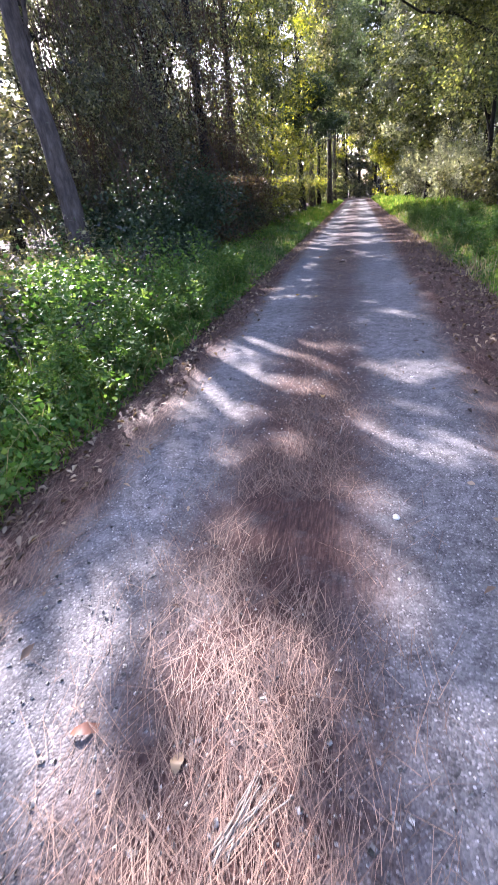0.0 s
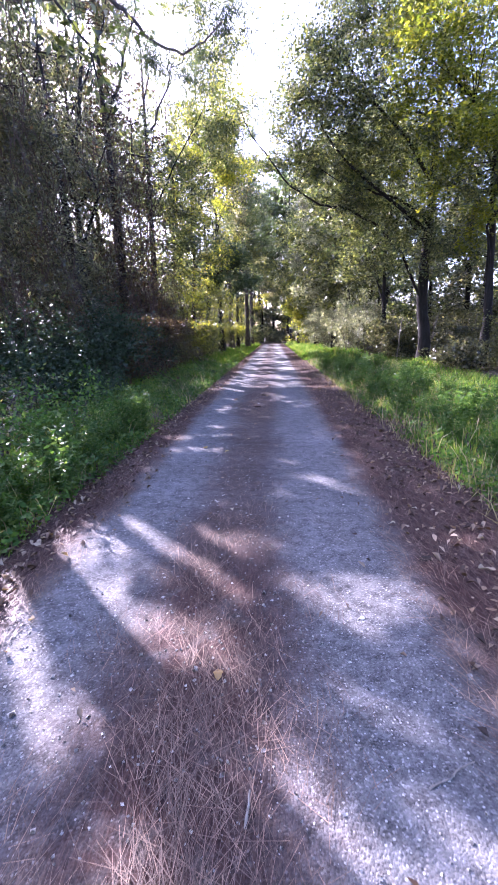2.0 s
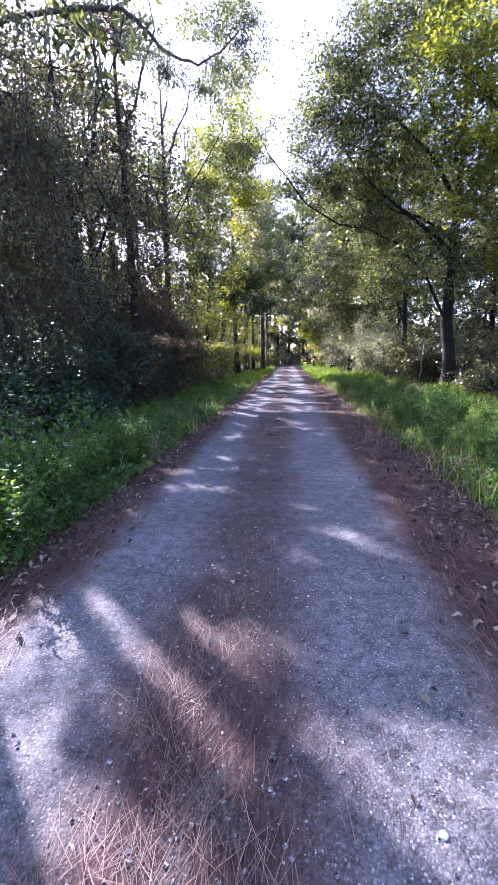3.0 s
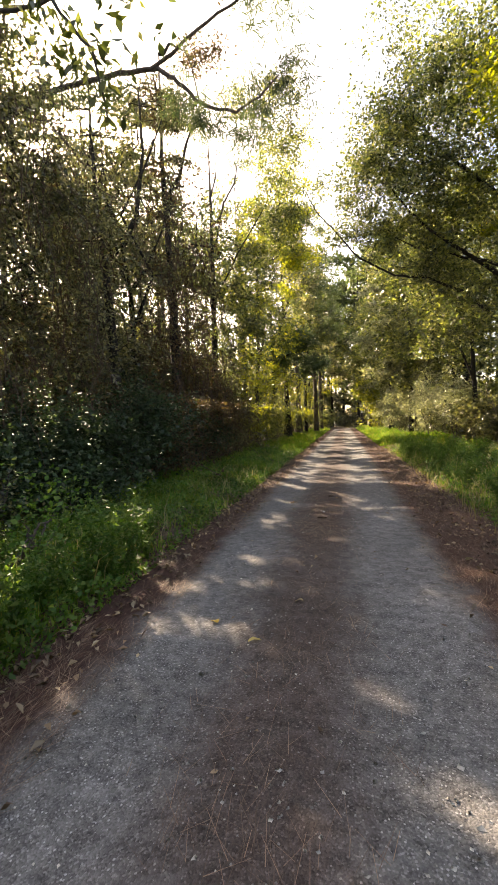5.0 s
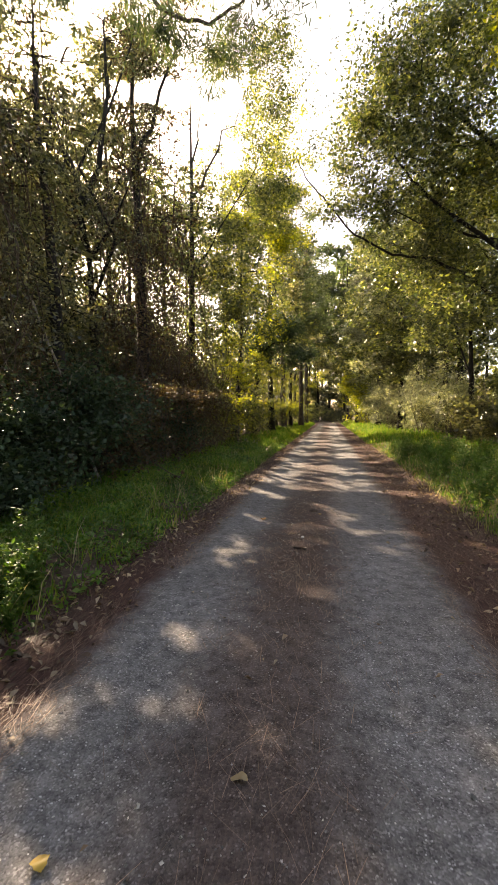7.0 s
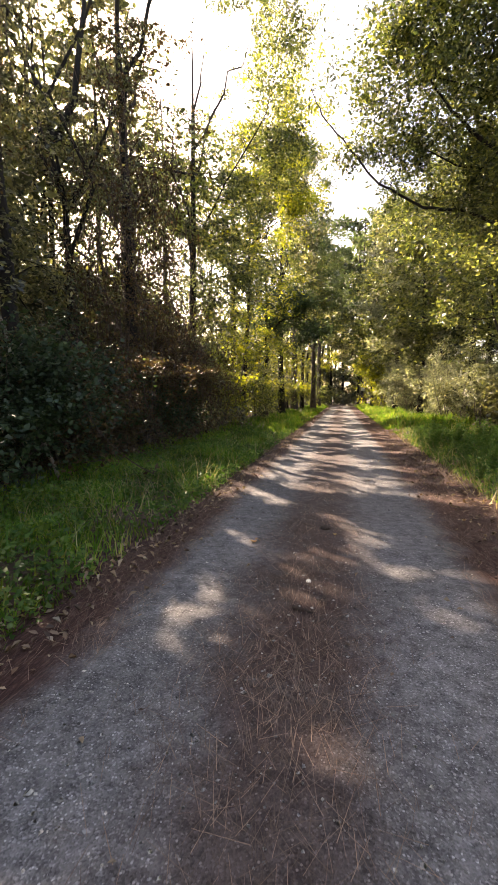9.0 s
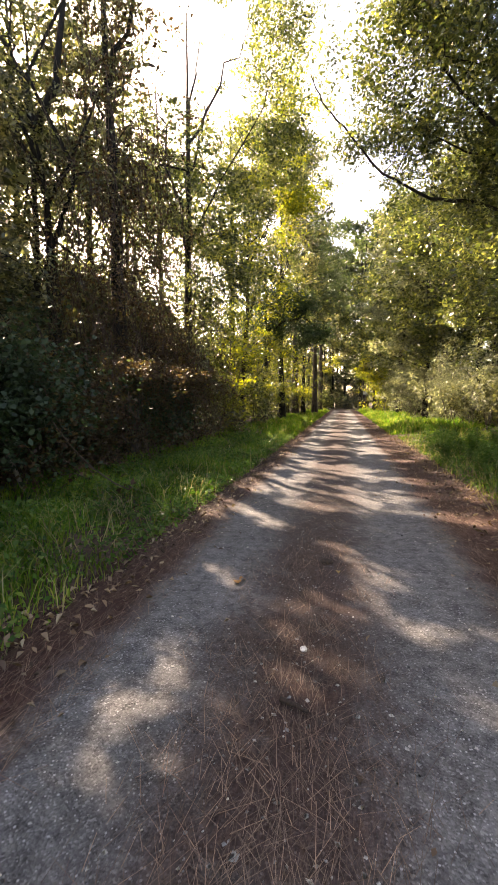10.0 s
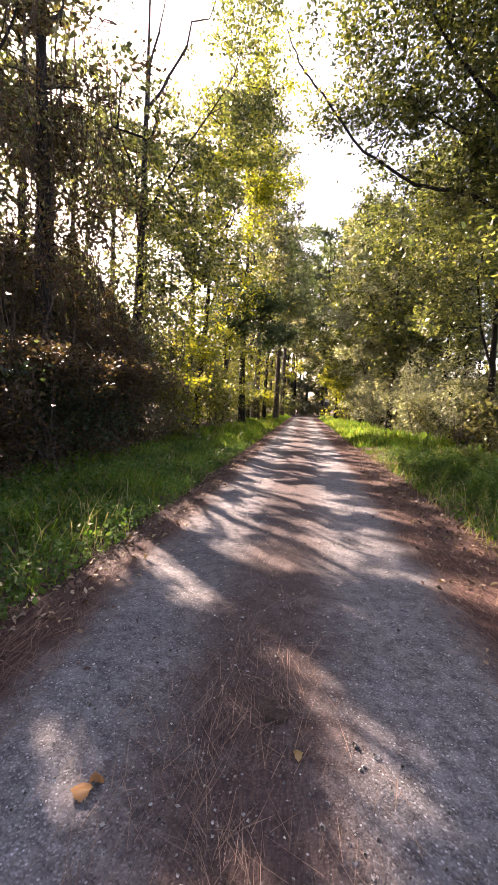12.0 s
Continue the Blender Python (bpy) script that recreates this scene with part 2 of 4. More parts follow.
def lattice(x, y):
    """Smooth value noise, 0 to 1, one cell a metre."""
    xi, yi = np.floor(x).astype(int), np.floor(y).astype(int)
    fx, fy = x - xi, y - yi
    fx, fy = fx * fx * (3 - 2 * fx), fy * fy * (3 - 2 * fy)
    g = lambda a, b: TABLE[a % 256, b % 256]
    return (g(xi, yi) * (1 - fx) + g(xi + 1, yi) * fx) * (1 - fy) + (g(xi, yi + 1) * (1 - fx) + g(xi + 1, yi + 1) * fx) * fy


def cloudy(x, y):
    return 0.55 * lattice(x, y) + 0.3 * lattice(2.1 * x + 17, 2.1 * y + 5) + 0.15 * lattice(4.3 * x + 3, 4.3 * y + 40)


def unit(v):
    return v / np.maximum(np.linalg.norm(v, axis=-1, keepdims=True), 1e-9)


def sun_gap(points):
    """True where a leaf would stand in one of the gaps of the canopy through which the sun reaches the track."""
    s = np.array(SUN)
    g = points - points[:, 2:3] / s[2] * s
    x, y = g[:, 0], g[:, 1]
    along, across = -0.669 * x + 0.743 * y, 0.743 * x + 0.669 * y
    n = 0.5 + 1.15 * (0.7 * cloudy(along * 2.7 + 31, across * 3.3 + 11) + 0.3 * cloudy(along * 0.5 + 3, across * 0.6 + 70) - 0.5)
    level = np.interp(y, [-6, 3.2, 4.8, 9.8, 10.6, 13.2, 14.2, 16.8, 17.6, 70], [0.4, 0.44, 0.575, 0.59, 0.46, 0.5, 0.37, 0.39, 0.45, 0.42])
    level = np.where(x > 2.4, np.interp(y, [0, 8, 9, 14, 15.5, 21, 24, 60], [0.5, 0.5, 0.4, 0.42, 0.6, 0.6, 0.38, 0.37]), level)
    level = np.where(x < -2.2, np.interp(y, [-6, 7, 10, 24, 27, 60], [0.38, 0.38, 0.54, 0.54, 0.42, 0.4]), level)
    level = np.where((x < -1.0) & (x >= -2.2) & (y > 5) & (y < 12.5), 0.6, level)
    level = np.where((x > -1.6) & (x < 1.6) & (y > -0.3) & (y < 1.0), np.where(np.abs(x - 0.25) < 0.28, 0.4, 0.58), level)
    level = np.where((x > 0.2) & (x < 2.0) & (y > 11.3) & (y < 13.4), 0.56, level)
    level = np.where((x < -3.6) & (y > 8) & (y < 24), 0.62, level)
    coarse = 0.5 + 1.3 * (cloudy(along * 0.5 + 8, across * 0.7 + 50) - 0.5)
    beyond = (x > 6.6) & (x < 19) & (points[:, 0] < -3.5) & ((coarse > 0.45) | (np.hypot((x - 9) / 3.5, (y - 50) / 7) < 1))
    return ((n > level) & (np.abs(x) < 6.6)) | beyond


def leaf_cloud(name, points, size, mat, cull=True, droop=0.25, slim=0.6, fold=0.16):
    """Many small folded leaves, one at each point."""
    p = np.asarray(points, float)
    if cull:
        p = p[~sun_gap(p)]
    n = len(p)
    u = R.normal(size=(n, 3))
    u[:, 2] = u[:, 2] * 0.6 - droop
    u = unit(u)
    v = unit(np.cross(u, R.normal(size=(n, 3)) * (0.7, 0.7, 1.0) + (0, 0, 0.8)))
    w = np.cross(u, v)
    ln = size * R.uniform(0.45, 1.35, (n, 1))
    mid = p + u * ln * 0.48 + w * ln * fold
    verts = np.stack([p, mid + v * ln * slim * 0.5, p + u * ln, mid - v * ln * slim * 0.5], 1).reshape(-1, 3)
    return quad_mesh(name, verts, np.arange(4 * n).reshape(-1, 4), mat)


def tube_arrays(path, radii, sides=6):
    path, radii = np.asarray(path, float), np.asarray(radii, float)
    d = unit(np.gradient(path, axis=0))
    a = unit(np.cross(d, np.array([0.31, 0.95, 0.07])))
    b = np.cross(d, a)
    ang = np.arange(sides) * 2 * math.pi / sides
    ring = path[:, None] + radii[:, None, None] * (np.cos(ang)[None, :, None] * a[:, None] + np.sin(ang)[None, :, None] * b[:, None])
    k = len(path)
    i, j = np.meshgrid(np.arange(k - 1), np.arange(sides), indexing="ij")
    f = np.stack([i * sides + j, i * sides + (j + 1) % sides, (i + 1) * sides + (j + 1) % sides, (i + 1) * sides + j], -1).reshape(-1, 4)
    return ring.reshape(-1, 3), f


def tube_mesh(name, tubes, mat):
    """Tapered, bent tubes (path, radii, sides) in one mesh."""
    vs, fs, at = [], [], 0
    for path, radii, sides in tubes:
        v, f = tube_arrays(path, radii, sides)
        vs.append(v)
        fs.append(f + at)
        at += len(v)
    return quad_mesh(name, np.concatenate(vs), np.concatenate(fs), mat, smooth=True)


def bent(a, b, sag=0.0, wobble=0.05, k=7):
    """A slightly crooked way from a to b, sagging or arching by sag."""
    a, b = np.asarray(a, float), np.asarray(b, float)
    t = np.linspace(0, 1, k)[:, None]
    p = a + (b - a) * t
    p[:, 2] += sag * np.sin(t[:, 0] * math.pi)
    j = R.normal(size=(k, 3)) * wobble * np.linalg.norm(b - a) * 0.5
    j[0] = j[-1] = 0
    return p + j


def smooth_path(points, k=5):
    """A finer way through the given points."""
    p = np.asarray(points, float)
    t = np.arange(len(p))
    s = np.linspace(0, len(p) - 1, (len(p) - 1) * k + 1)
    return np.stack([np.interp(s, t, p[:, c]) for c in range(3)], 1) + R.normal(size=(len(s), 3)) * 0.015


def clusters(lobes, count, spread):
    """Centres of leaf sprays, gathered into boughs, inside ellipsoids (x, y, z, rx, ry, rz), denser towards the outside."""
    lobes = np.asarray(lobes, float)
    weight = (lobes[:, 3] * lobes[:, 4] * lobes[:, 5]) ** 0.8
    boughs = max(4, count // 7)
    pick = R.choice(len(lobes), boughs, p=weight / weight.sum())
    d = unit(R.normal(size=(boughs, 3))) * R.uniform(0.08, 1, (boughs, 1)) ** 0.45
    heart = lobes[pick, :3] + d * lobes[pick, 3:]
    reach = 0.2 + 0.13 * lobes[pick, 3:].mean(1)
    own = R.integers(0, boughs, count)
    return heart[own] + R.normal(size=(count, 3)) * np.array([1, 1, 0.68]) * reach[own, None]


def spray(centres, per, spread):
    n = len(centres)
    amount = R.poisson(per, n)
    c = np.repeat(centres, amount, 0)
    k = np.repeat(R.uniform(0.55, 1.35, (n, 1)), amount, 0)
    return c + R.normal(size=c.shape) * np.array([1, 1, 0.6]) * spread * k


def tree(name, base, trunk, radius, lobes, label, category, leaf_mat, sprays, per, leaf, bark=None, limbs=(), spread=0.28,
         free_limbs=5, droop=0.25, slim=0.52, group="", cull=True, grow=1.5, fine=1.0):
    """A tree with trunk, limbs and crown. base: place; trunk: points above it; lobes: the crown's bulges, all from the base."""
    bark = bark or M_OAK_BARK
    base = np.asarray(base, float)
    ob = thing(name, base, label, category, group)
    tp = smooth_path([(0, 0, -0.15), *trunk], 4)
    top = tp[-1, 2]
    rad = radius * (1 - 0.92 * np.clip(tp[:, 2] / top, 0, 1) ** 0.9) * (1 + 0.45 * np.exp(-np.clip(tp[:, 2], 0, None) / 0.25))
    part("trunk", tube_mesh("trunk", [(tp, rad, 10)], bark), ob)
    cen = clusters(lobes, sprays, spread)
    skeleton = [tp[tp[:, 2] > top * 0.3]]
    for way, r in limbs:
        lp = smooth_path(way, 4)
        part("limb", tube_mesh("limb", [(lp, np.linspace(r, r * 0.2, len(lp)), 7)], bark), ob)
        skeleton.append(lp)
    for i in range(free_limbs):
        start = tp[R.integers(int(len(tp) * 0.4), len(tp))]
        higher = cen[cen[:, 2] > start[2] - 0.5]
        end = higher[R.integers(len(higher))] if len(higher) else cen[0]
        lp = bent(start, end, R.uniform(-0.2, 0.5), 0.08)
        r = radius * R.uniform(0.18, 0.36)
        part("limb", tube_mesh("limb", [(lp, np.linspace(r, r * 0.2, len(lp)), 5)], bark), ob)
        skeleton.append(lp)
    bones = np.concatenate(skeleton)
    twigs = []
    for c in cen[:: max(1, int(sprays / (60 * fine)))]:
        near = bones[np.argmin(((bones - c) ** 2).sum(1) + R.uniform(0, 0.6, len(bones)))]
        twigs.append((bent(near, c, 0.1, 0.12, 4), np.linspace(0.02, 0.005, 4), 3))
    tagged(part("fine_branching", tube_mesh("fine_branching", twigs, bark), ob), kind="stuff")
    pts = spray(cen, per, spread) + base
    pts = pts[pts[:, 2] > 0.03]
    if cull:
        pts = pts[~sun_gap(pts)]
    part("crown", leaf_cloud("crown", pts - base, leaf * grow, leaf_mat, False, droop, slim), ob)
    return ob

# ---------------------------------------------------------------- ground and road


def grid_mesh(name, xs, ys, height, mat):
    gx, gy = np.meshgrid(xs, ys, indexing="ij")
    v = np.stack([gx, gy, height(gx, gy)], -1).reshape(-1, 3)
    a, b = len(xs), len(ys)
    i, j = np.meshgrid(np.arange(a - 1), np.arange(b - 1), indexing="ij")
    q = i * b + j
    return quad_mesh(name, v, np.stack([q, q + b, q + b + 1, q + 1], -1).reshape(-1, 4), mat, smooth=True)


def ground_height(x, y):
    off = np.maximum(-1.95 - x, x - 2.2)
    end = np.clip((y - 74) / 3, 0, 1)
    rise = np.clip(off / 0.8, -0.9, 1) * 0.07 + np.clip(off - 2, 0, 6) * 0.02
    rise = np.where(end > 0, np.maximum(rise, end * 0.12 - 0.07), rise - np.clip(-off, 0, 0.3) * 0.2)
    return rise + (cloudy(x * 0.9 + 40, y * 0.9 + 8) - 0.5) * 0.07 * np.clip(off * 2 + 1, 0.1, 1)


def road_height(x, y):
    ruts = -0.02 * (np.exp(-((x + 0.8) / 0.28) ** 2) + np.exp(-((x - 0.55) / 0.28) ** 2))
    return 0.012 + ruts + (cloudy(x * 2 + 9, y * 2 + 3) - 0.5) * 0.03


far = [40, 60, 100, 200, 450, 1000]
xs = np.array([-v for v in far[::-1]] + [-30, -22, -16, -12] + list(np.arange(-9, 9.01, 0.3)) + [12, 16, 22, 30] + far)
ys = np.array([-1000, -400, -150, -60, -30, -15] + list(np.arange(-8, 30, 0.4)) + list(np.arange(30, 90, 1.0)) + [95, 105, 120, 150, 220, 450, 1000])
tagged(new("ground", grid_mesh("ground", xs, ys, ground_height, M_SOIL)), "brown forest floor of soil and leaf mould under the trees", "ground", kind="structure")
road = tagged(new("road", grid_mesh("road", np.arange(-2.5, 2.81, 0.1), np.concatenate([np.arange(-8, 20, 0.2), np.arange(20, 77, 0.5)]), road_height, M_ROAD)),
              "grey gravel track with red-brown pine straw along its middle and edges", "road", kind="structure")


def strips(name, p, d, length, width, lift, mat):
    """Thin flat needles lying at p along d."""
    side = np.stack([-d[:, 1], d[:, 0], np.zeros(len(d))], 1) * width[:, None] * 0.5
    e = p + d * length[:, None]
    e[:, 2] += lift
    v = np.stack([p - side, p + side, e + side * 0.5, e - side * 0.5], 1).reshape(-1, 3)
    f = np.arange(4 * len(p)).reshape(-1, 4)
    return quad_mesh(name, v, f, mat)


def needles(name, x, y, label):
    z = road_height(x, y) + R.uniform(0.002, 0.016, len(x))
    z = np.maximum(z, ground_height(x, y) + 0.004)
    a = R.normal(0.15, 0.6, len(x)) + math.pi / 2
    d = np.stack([np.cos(a), np.sin(a), R.normal(0, 0.03, len(x))], 1)
    me = strips(name, np.stack([x, y, z], 1), d, R.uniform(0.1, 0.24, len(x)), R.uniform(0.0015, 0.003, len(x)), R.uniform(0, 0.012, len(x)), M_STRAW)
    return tagged(new(name, me), label, "pine straw", kind="stuff")


def patchy(n, x0, x1, y0, y1, level, scale=1.0, slant=1.0):
    """Points in a rectangle, thinned by cloudy patches; slant above 1 crowds them towards small y."""
    x, y = R.uniform(x0, x1, n), y0 + (y1 - y0) * R.random(n) ** slant
    keep = cloudy(x * scale + 60, y * scale + 25) > level + R.normal(0, 0.06, n)
    return x[keep], y[keep]


nx, ny = patchy(60000, -1.0, 0.65, -2.2, 15, 0.42, 2.2, 1.35)
pull = R.random(len(nx)) < np.exp(-((nx + 0.17) / 0.42) ** 2) * np.interp(ny, [-3, 3.0, 4.4, 8.6, 9.4, 11.6, 13.5], [1, 1, 0.2, 0.18, 0.65, 0.6, 0.25])
needles("pine_straw", nx[pull], ny[pull], "red-brown fallen pine needles strewn along the middle of the track")
lx, ly = patchy(24000, -2.15, -1.25, -2, 24, 0.3, 1.1, 1.6)
needles("pine_straw", lx, ly, "red-brown pine needles banked along the edge below the weeds")
rx, ry = patchy(28000, 1.05, 2.35, -1, 24, 0.28, 1.1, 1.6)
needles("pine_straw", rx, ry, "deep red-brown pine needles banked along the grassy edge")


def pebble_field(name, x, y, size, label):
    n = len(x)
    c = np.stack([x, y, road_height(x, y) + size * 0.25], 1)
    base = np.array([(1, 0, 0), (0, 1, 0), (-1, 0, 0), (0, -1, 0), (0.35, 0.3, 0.62), (-0.3, -0.35, 0.58)])
    sh = base[None] * size[:, None, None] * R.uniform(0.6, 1.15, (n, 6, 1)) * np.array([1, 0.8, 0.7])
    a = R.uniform(0, 6.283, n)
    ca, sa = np.cos(a)[:, None], np.sin(a)[:, None]
    v = np.stack([sh[..., 0] * ca - sh[..., 1] * sa, sh[..., 0] * sa + sh[..., 1] * ca, sh[..., 2]], -1) + c[:, None]
    k = np.arange(n)[:, None] * 6
    f = np.concatenate([k + [0, 1, 5, 4], k + [4, 1, 2, 5], k + [5, 2, 3, 0], k + [0, 3, 5, 4]], 0)
    me = quad_mesh(name, v.reshape(-1, 3), f, M_PEBBLE)
    return tagged(new(name, me), label, "gravel", kind="stuff")


px, py = patchy(13000, -1.4, 1.2, -2.5, 20, 0.42, 1.3, 1.5)
pebble_field("gravel", px, py, R.gamma(2.2, 0.0016, len(px)) + 0.002, "loose pale grey gravel chips scattered over the track")
px, py = patchy(5200, -1.35, 1.15, -2.5, 18, 0.44, 0.9, 1.2)
pebble_field("gravel", px, py, R.gamma(2.5, 0.002, len(px)) + 0.006, "larger grey gravel stones loose on the track")


def leaf_litter(name, x, y, size, label):
    n = len(x)
    z = np.maximum(road_height(x, y), ground_height(x, y)) + 0.008
    p = np.stack([x, y, z], 1)
    a = R.uniform(0, 6.283, n)
    u = np.stack([np.cos(a), np.sin(a), R.normal(0, 0.18, n)], 1)
    v = np.stack([-np.sin(a), np.cos(a), R.normal(0, 0.25, n)], 1)
    s = size * R.uniform(0.6, 1.25, n)
    up = np.array([0, 0, 1.0])
    curl = (R.uniform(0.05, 0.6, n) * s)[:, None] * up
    s = s[:, None]
    vs = np.stack([p, p + u * s * 0.4 + v * s * 0.24 + curl, p + u * s * 0.42 + curl * 0.2, p + u * s * 0.4 - v * s * 0.24 + curl,
                   p + u * s * 0.75 + v * s * 0.15 + curl * 0.9, p + u * s + curl * 0.8, p + u * s * 0.75 - v * s * 0.15 + curl * 0.9], 1).reshape(-1, 3)
    vs[:, 2] = np.maximum(vs[:, 2], np.repeat(z, 7) - 0.002)
    k = np.arange(n)[:, None] * 7
    f = np.concatenate([k + [0, 2, 4, 1], k + [0, 3, 6, 2], k + [2, 6, 5, 4]], 0)
    me = quad_mesh(name, vs, f, M_LITTER)
    return tagged(new(name, me), label, "leaf litter", kind="stuff")


ax, ay = R.normal(2.05, 0.4, 5600), -1 + 40 * R.random(5600) ** 1.4
leaf_litter("leaf_litter", ax, ay, np.full(5600, 0.062), "curled dead brown leaves along the edge of the grass")
ax, ay = R.normal(-1.9, 0.25, 4600), -1 + 40 * R.random(4600) ** 1.4
leaf_litter("leaf_litter", ax, ay, np.full(4600, 0.062), "dry brown leaves lying below the weeds")
ax, ay = R.uniform(-1.4, 1.3, 130), R.uniform(-2, 20, 130)
leaf_litter("leaf_litter", ax, ay, np.full(130, 0.045), "small dry leaves scattered on the gravel")
ax, ay = R.uniform(-9, -2.6, 2600), R.uniform(1, 40, 2600)
leaf_litter("leaf_litter", ax, ay, np.full(2600, 0.1), "brown leaf litter under the shrubs")
ax, ay = R.uniform(5.5, 13, 2200), R.uniform(8, 40, 2200)
leaf_litter("leaf_litter", ax, ay, np.full(2200, 0.1), "brown leaf litter under the trees")

# ---------------------------------------------------------------- grass and weeds


def blades(name, x, y, tall, width, mat, label, lean=0.45):
    n = len(x)
    p = np.stack([x, y, ground_height(x, y) - 0.01], 1)
    a = R.uniform(0, 6.283, n)
    out = np.stack([np.cos(a), np.sin(a), np.zeros(n)], 1) * (tall * R.uniform(0.1, lean * 1.8, n))[:, None]
    b = R.uniform(0, 6.283, n)
    side = np.stack([np.cos(b), np.sin(b), np.zeros(n)], 1) * (width * R.uniform(0.6, 1.4, n))[:, None] * 0.5
    up = np.array([0, 0, 1.0]) * tall[:, None]
    m = p + out * 0.35 + up * 0.6
    e = p + out + up * R.uniform(0.75, 1.0, (n, 1))
    v = np.stack([p - side, p + side, m - side * 0.8, m + side * 0.8, e - side * 0.12, e + side * 0.12], 1).reshape(-1, 3)
    k = np.arange(n)[:, None] * 6
    me = quad_mesh(name, v, np.concatenate([k + [0, 1, 3, 2], k + [2, 3, 5, 4]], 0), mat)
    return tagged(new(name, me), label, "grass", kind="stuff")


def verge(name, n, x0, x1, y0, y1, tall, width, label, slant=1.5, level=0.36, soft_edge=0.5):
    x, y = patchy(n, x0, x1, y0, y1, level, 0.8, slant)
    inner = np.minimum(np.abs(x + 1.9), np.abs(x - 2.15))
    h = tall * (0.2 + 1.25 * cloudy(x * 0.9 + 5, y * 0.9)) * np.clip(0.35 + inner / soft_edge * 0.65, 0.35, 1) * R.uniform(0.55, 1.25, len(x))
    return blades(name, x, y, h, width, M_GRASS, label)


verge("grass", 46000, -4.9, -1.85, -1, 28, 0.3, 0.013, "green grass on the shaded bank beside the track", level=0.29)
verge("grass", 16000, -4.8, -1.85, 26, 76, 0.4, 0.03, "taller sunlit grass further along the track", 1.2, 0.3)
verge("grass", 40000, 2.15, 6.8, 3, 30, 0.36, 0.013, "lush yellow-green grass on the bank beside the track", soft_edge=1.3)
verge("grass", 20000, 2.0, 7.2, 28, 76, 0.5, 0.032, "bright sunlit grass further along the track", 1.2, 0.25)

for n, x0, x1, y0, y1, label in [(6500, 2.0, 5.5, 2, 26, "pale dry grass stalks among the green grass"), (1500, -3.2, -1.85, 0, 22, "pale dry grass stalks on the bank")]:
    x, y = patchy(n, x0, x1, y0, y1, 0.42, 1.1, 1.3)
    blades("dry_grass", x, y, R.uniform(0.2, 0.55, len(x)), 0.008, M_DRY, label, 0.8)

gx, gy = patchy(66000, -4.2, -1.85, 0, 26, 0.28, 0.9, 1.4)
gz = ground_height(gx, gy) + R.uniform(0.02, 0.28, len(gx)) * cloudy(gx * 1.2, gy * 1.2) * 1.5
tagged(new("ground_cover", leaf_cloud("ground_cover", np.stack([gx, gy, gz], 1), 0.06, M_WEED, False, 0.0, 0.6)), "low broad-leaved green ground cover on the bank", "ground cover", kind="stuff")
gx, gy = patchy(38000, 2.15, 5.4, 3, 26, 0.43, 0.9, 1.3)
gz = ground_height(gx, gy) + R.uniform(0.02, 0.3, len(gx)) * cloudy(gx * 1.2, gy * 1.2) * 1.5
tagged(new("ground_cover", leaf_cloud("ground_cover", np.stack([gx, gy, gz], 1), 0.06, M_WEED, False, 0.0, 0.6)), "low broad-leaved weeds between the grass", "ground cover", kind="stuff")


def weed(place, tall, label, group="", stems=5):
    ob = thing("weed", place, label, "weed", group)
    tubes, pts = [], []
    for i in range(stems):
        a, r = R.uniform(0, 6.283), R.uniform(0.05, 0.3) * tall
        way = bent((0, 0, -0.03), (math.cos(a) * r, math.sin(a) * r, tall * R.uniform(0.65, 1.0)), 0.02, 0.06, 6)
        tubes.append((way, np.linspace(0.006, 0.002, 6), 3))
        k = int(34 * tall) + 10
        s = np.interp(R.uniform(0.18, 1, k), np.linspace(0, 1, 6), np.arange(6))
        pts.append(np.stack([np.interp(s, np.arange(6), way[:, c]) for c in range(3)], 1) + R.normal(size=(k, 3)) * 0.025)
    for t in tubes:
        part("stem", tube_mesh("stem", [t], M_WEED), ob)
    tagged(part("foliage", leaf_cloud("foliage", np.concatenate(pts), 0.065, M_WEED, False, -0.1, 0.4), ob), kind="stuff")
    return ob


tall_weed = weed((-1.85, 4.45, 0.03), 0.95, "tall leafy green weed on the bank, lit along its top", "weeds on the bank", 6)
low_weed = weed((-2.3, 3.6, 0.06), 0.5, "bushy green weed on the bank", "weeds on the bank", 8)
for i in range(120):
    x, y = -2.0 - abs(R.normal(0, 0.7)), R.uniform(1.2, 9)
    m = pose(x, y, float(ground_height(np.array(x), np.array(y))), 0, 0, R.uniform(0, 360))
    copy_thing(low_weed if R.random() < 0.8 else tall_weed, m @ Matrix.Scale(R.uniform(0.6, 1.1), 4))
right_weed = weed((2.5, 10.6, 0.03), 0.8, "pale-green leafy weed at the edge of the grass", "weeds at the grass edge", 10)
for i in range(110):
    x, y = 2.35 + abs(R.normal(0, 1.0)), R.uniform(4, 22)
    copy_thing(right_weed, pose(x, y, float(ground_height(np.array(x), np.array(y))), 0, 0, R.uniform(0, 360)) @ Matrix.Scale(R.uniform(0.5, 1.15), 4))

# ---------------------------------------------------------------- trees beside the track, on the sun's side
pine_near = tree("pine_tree", (-5.55, 7.9, 0), [(0, 0, 0.6), (-0.12, 0.05, 2), (-0.3, 0.1, 4), (-0.28, 0.1, 6.5), (-0.3, 0.2, 10), (-0.2, 0.2, 14)], 0.25,
                 [(-0.3, 0.2, 11.5, 2.6, 2.6, 2.6)], "tall pine with a straight grey-brown trunk beside dark shrubs", "tree", M_NEEDLE, 90, 90, 0.16, M_PINE_BARK, slim=0.12, spread=0.3)

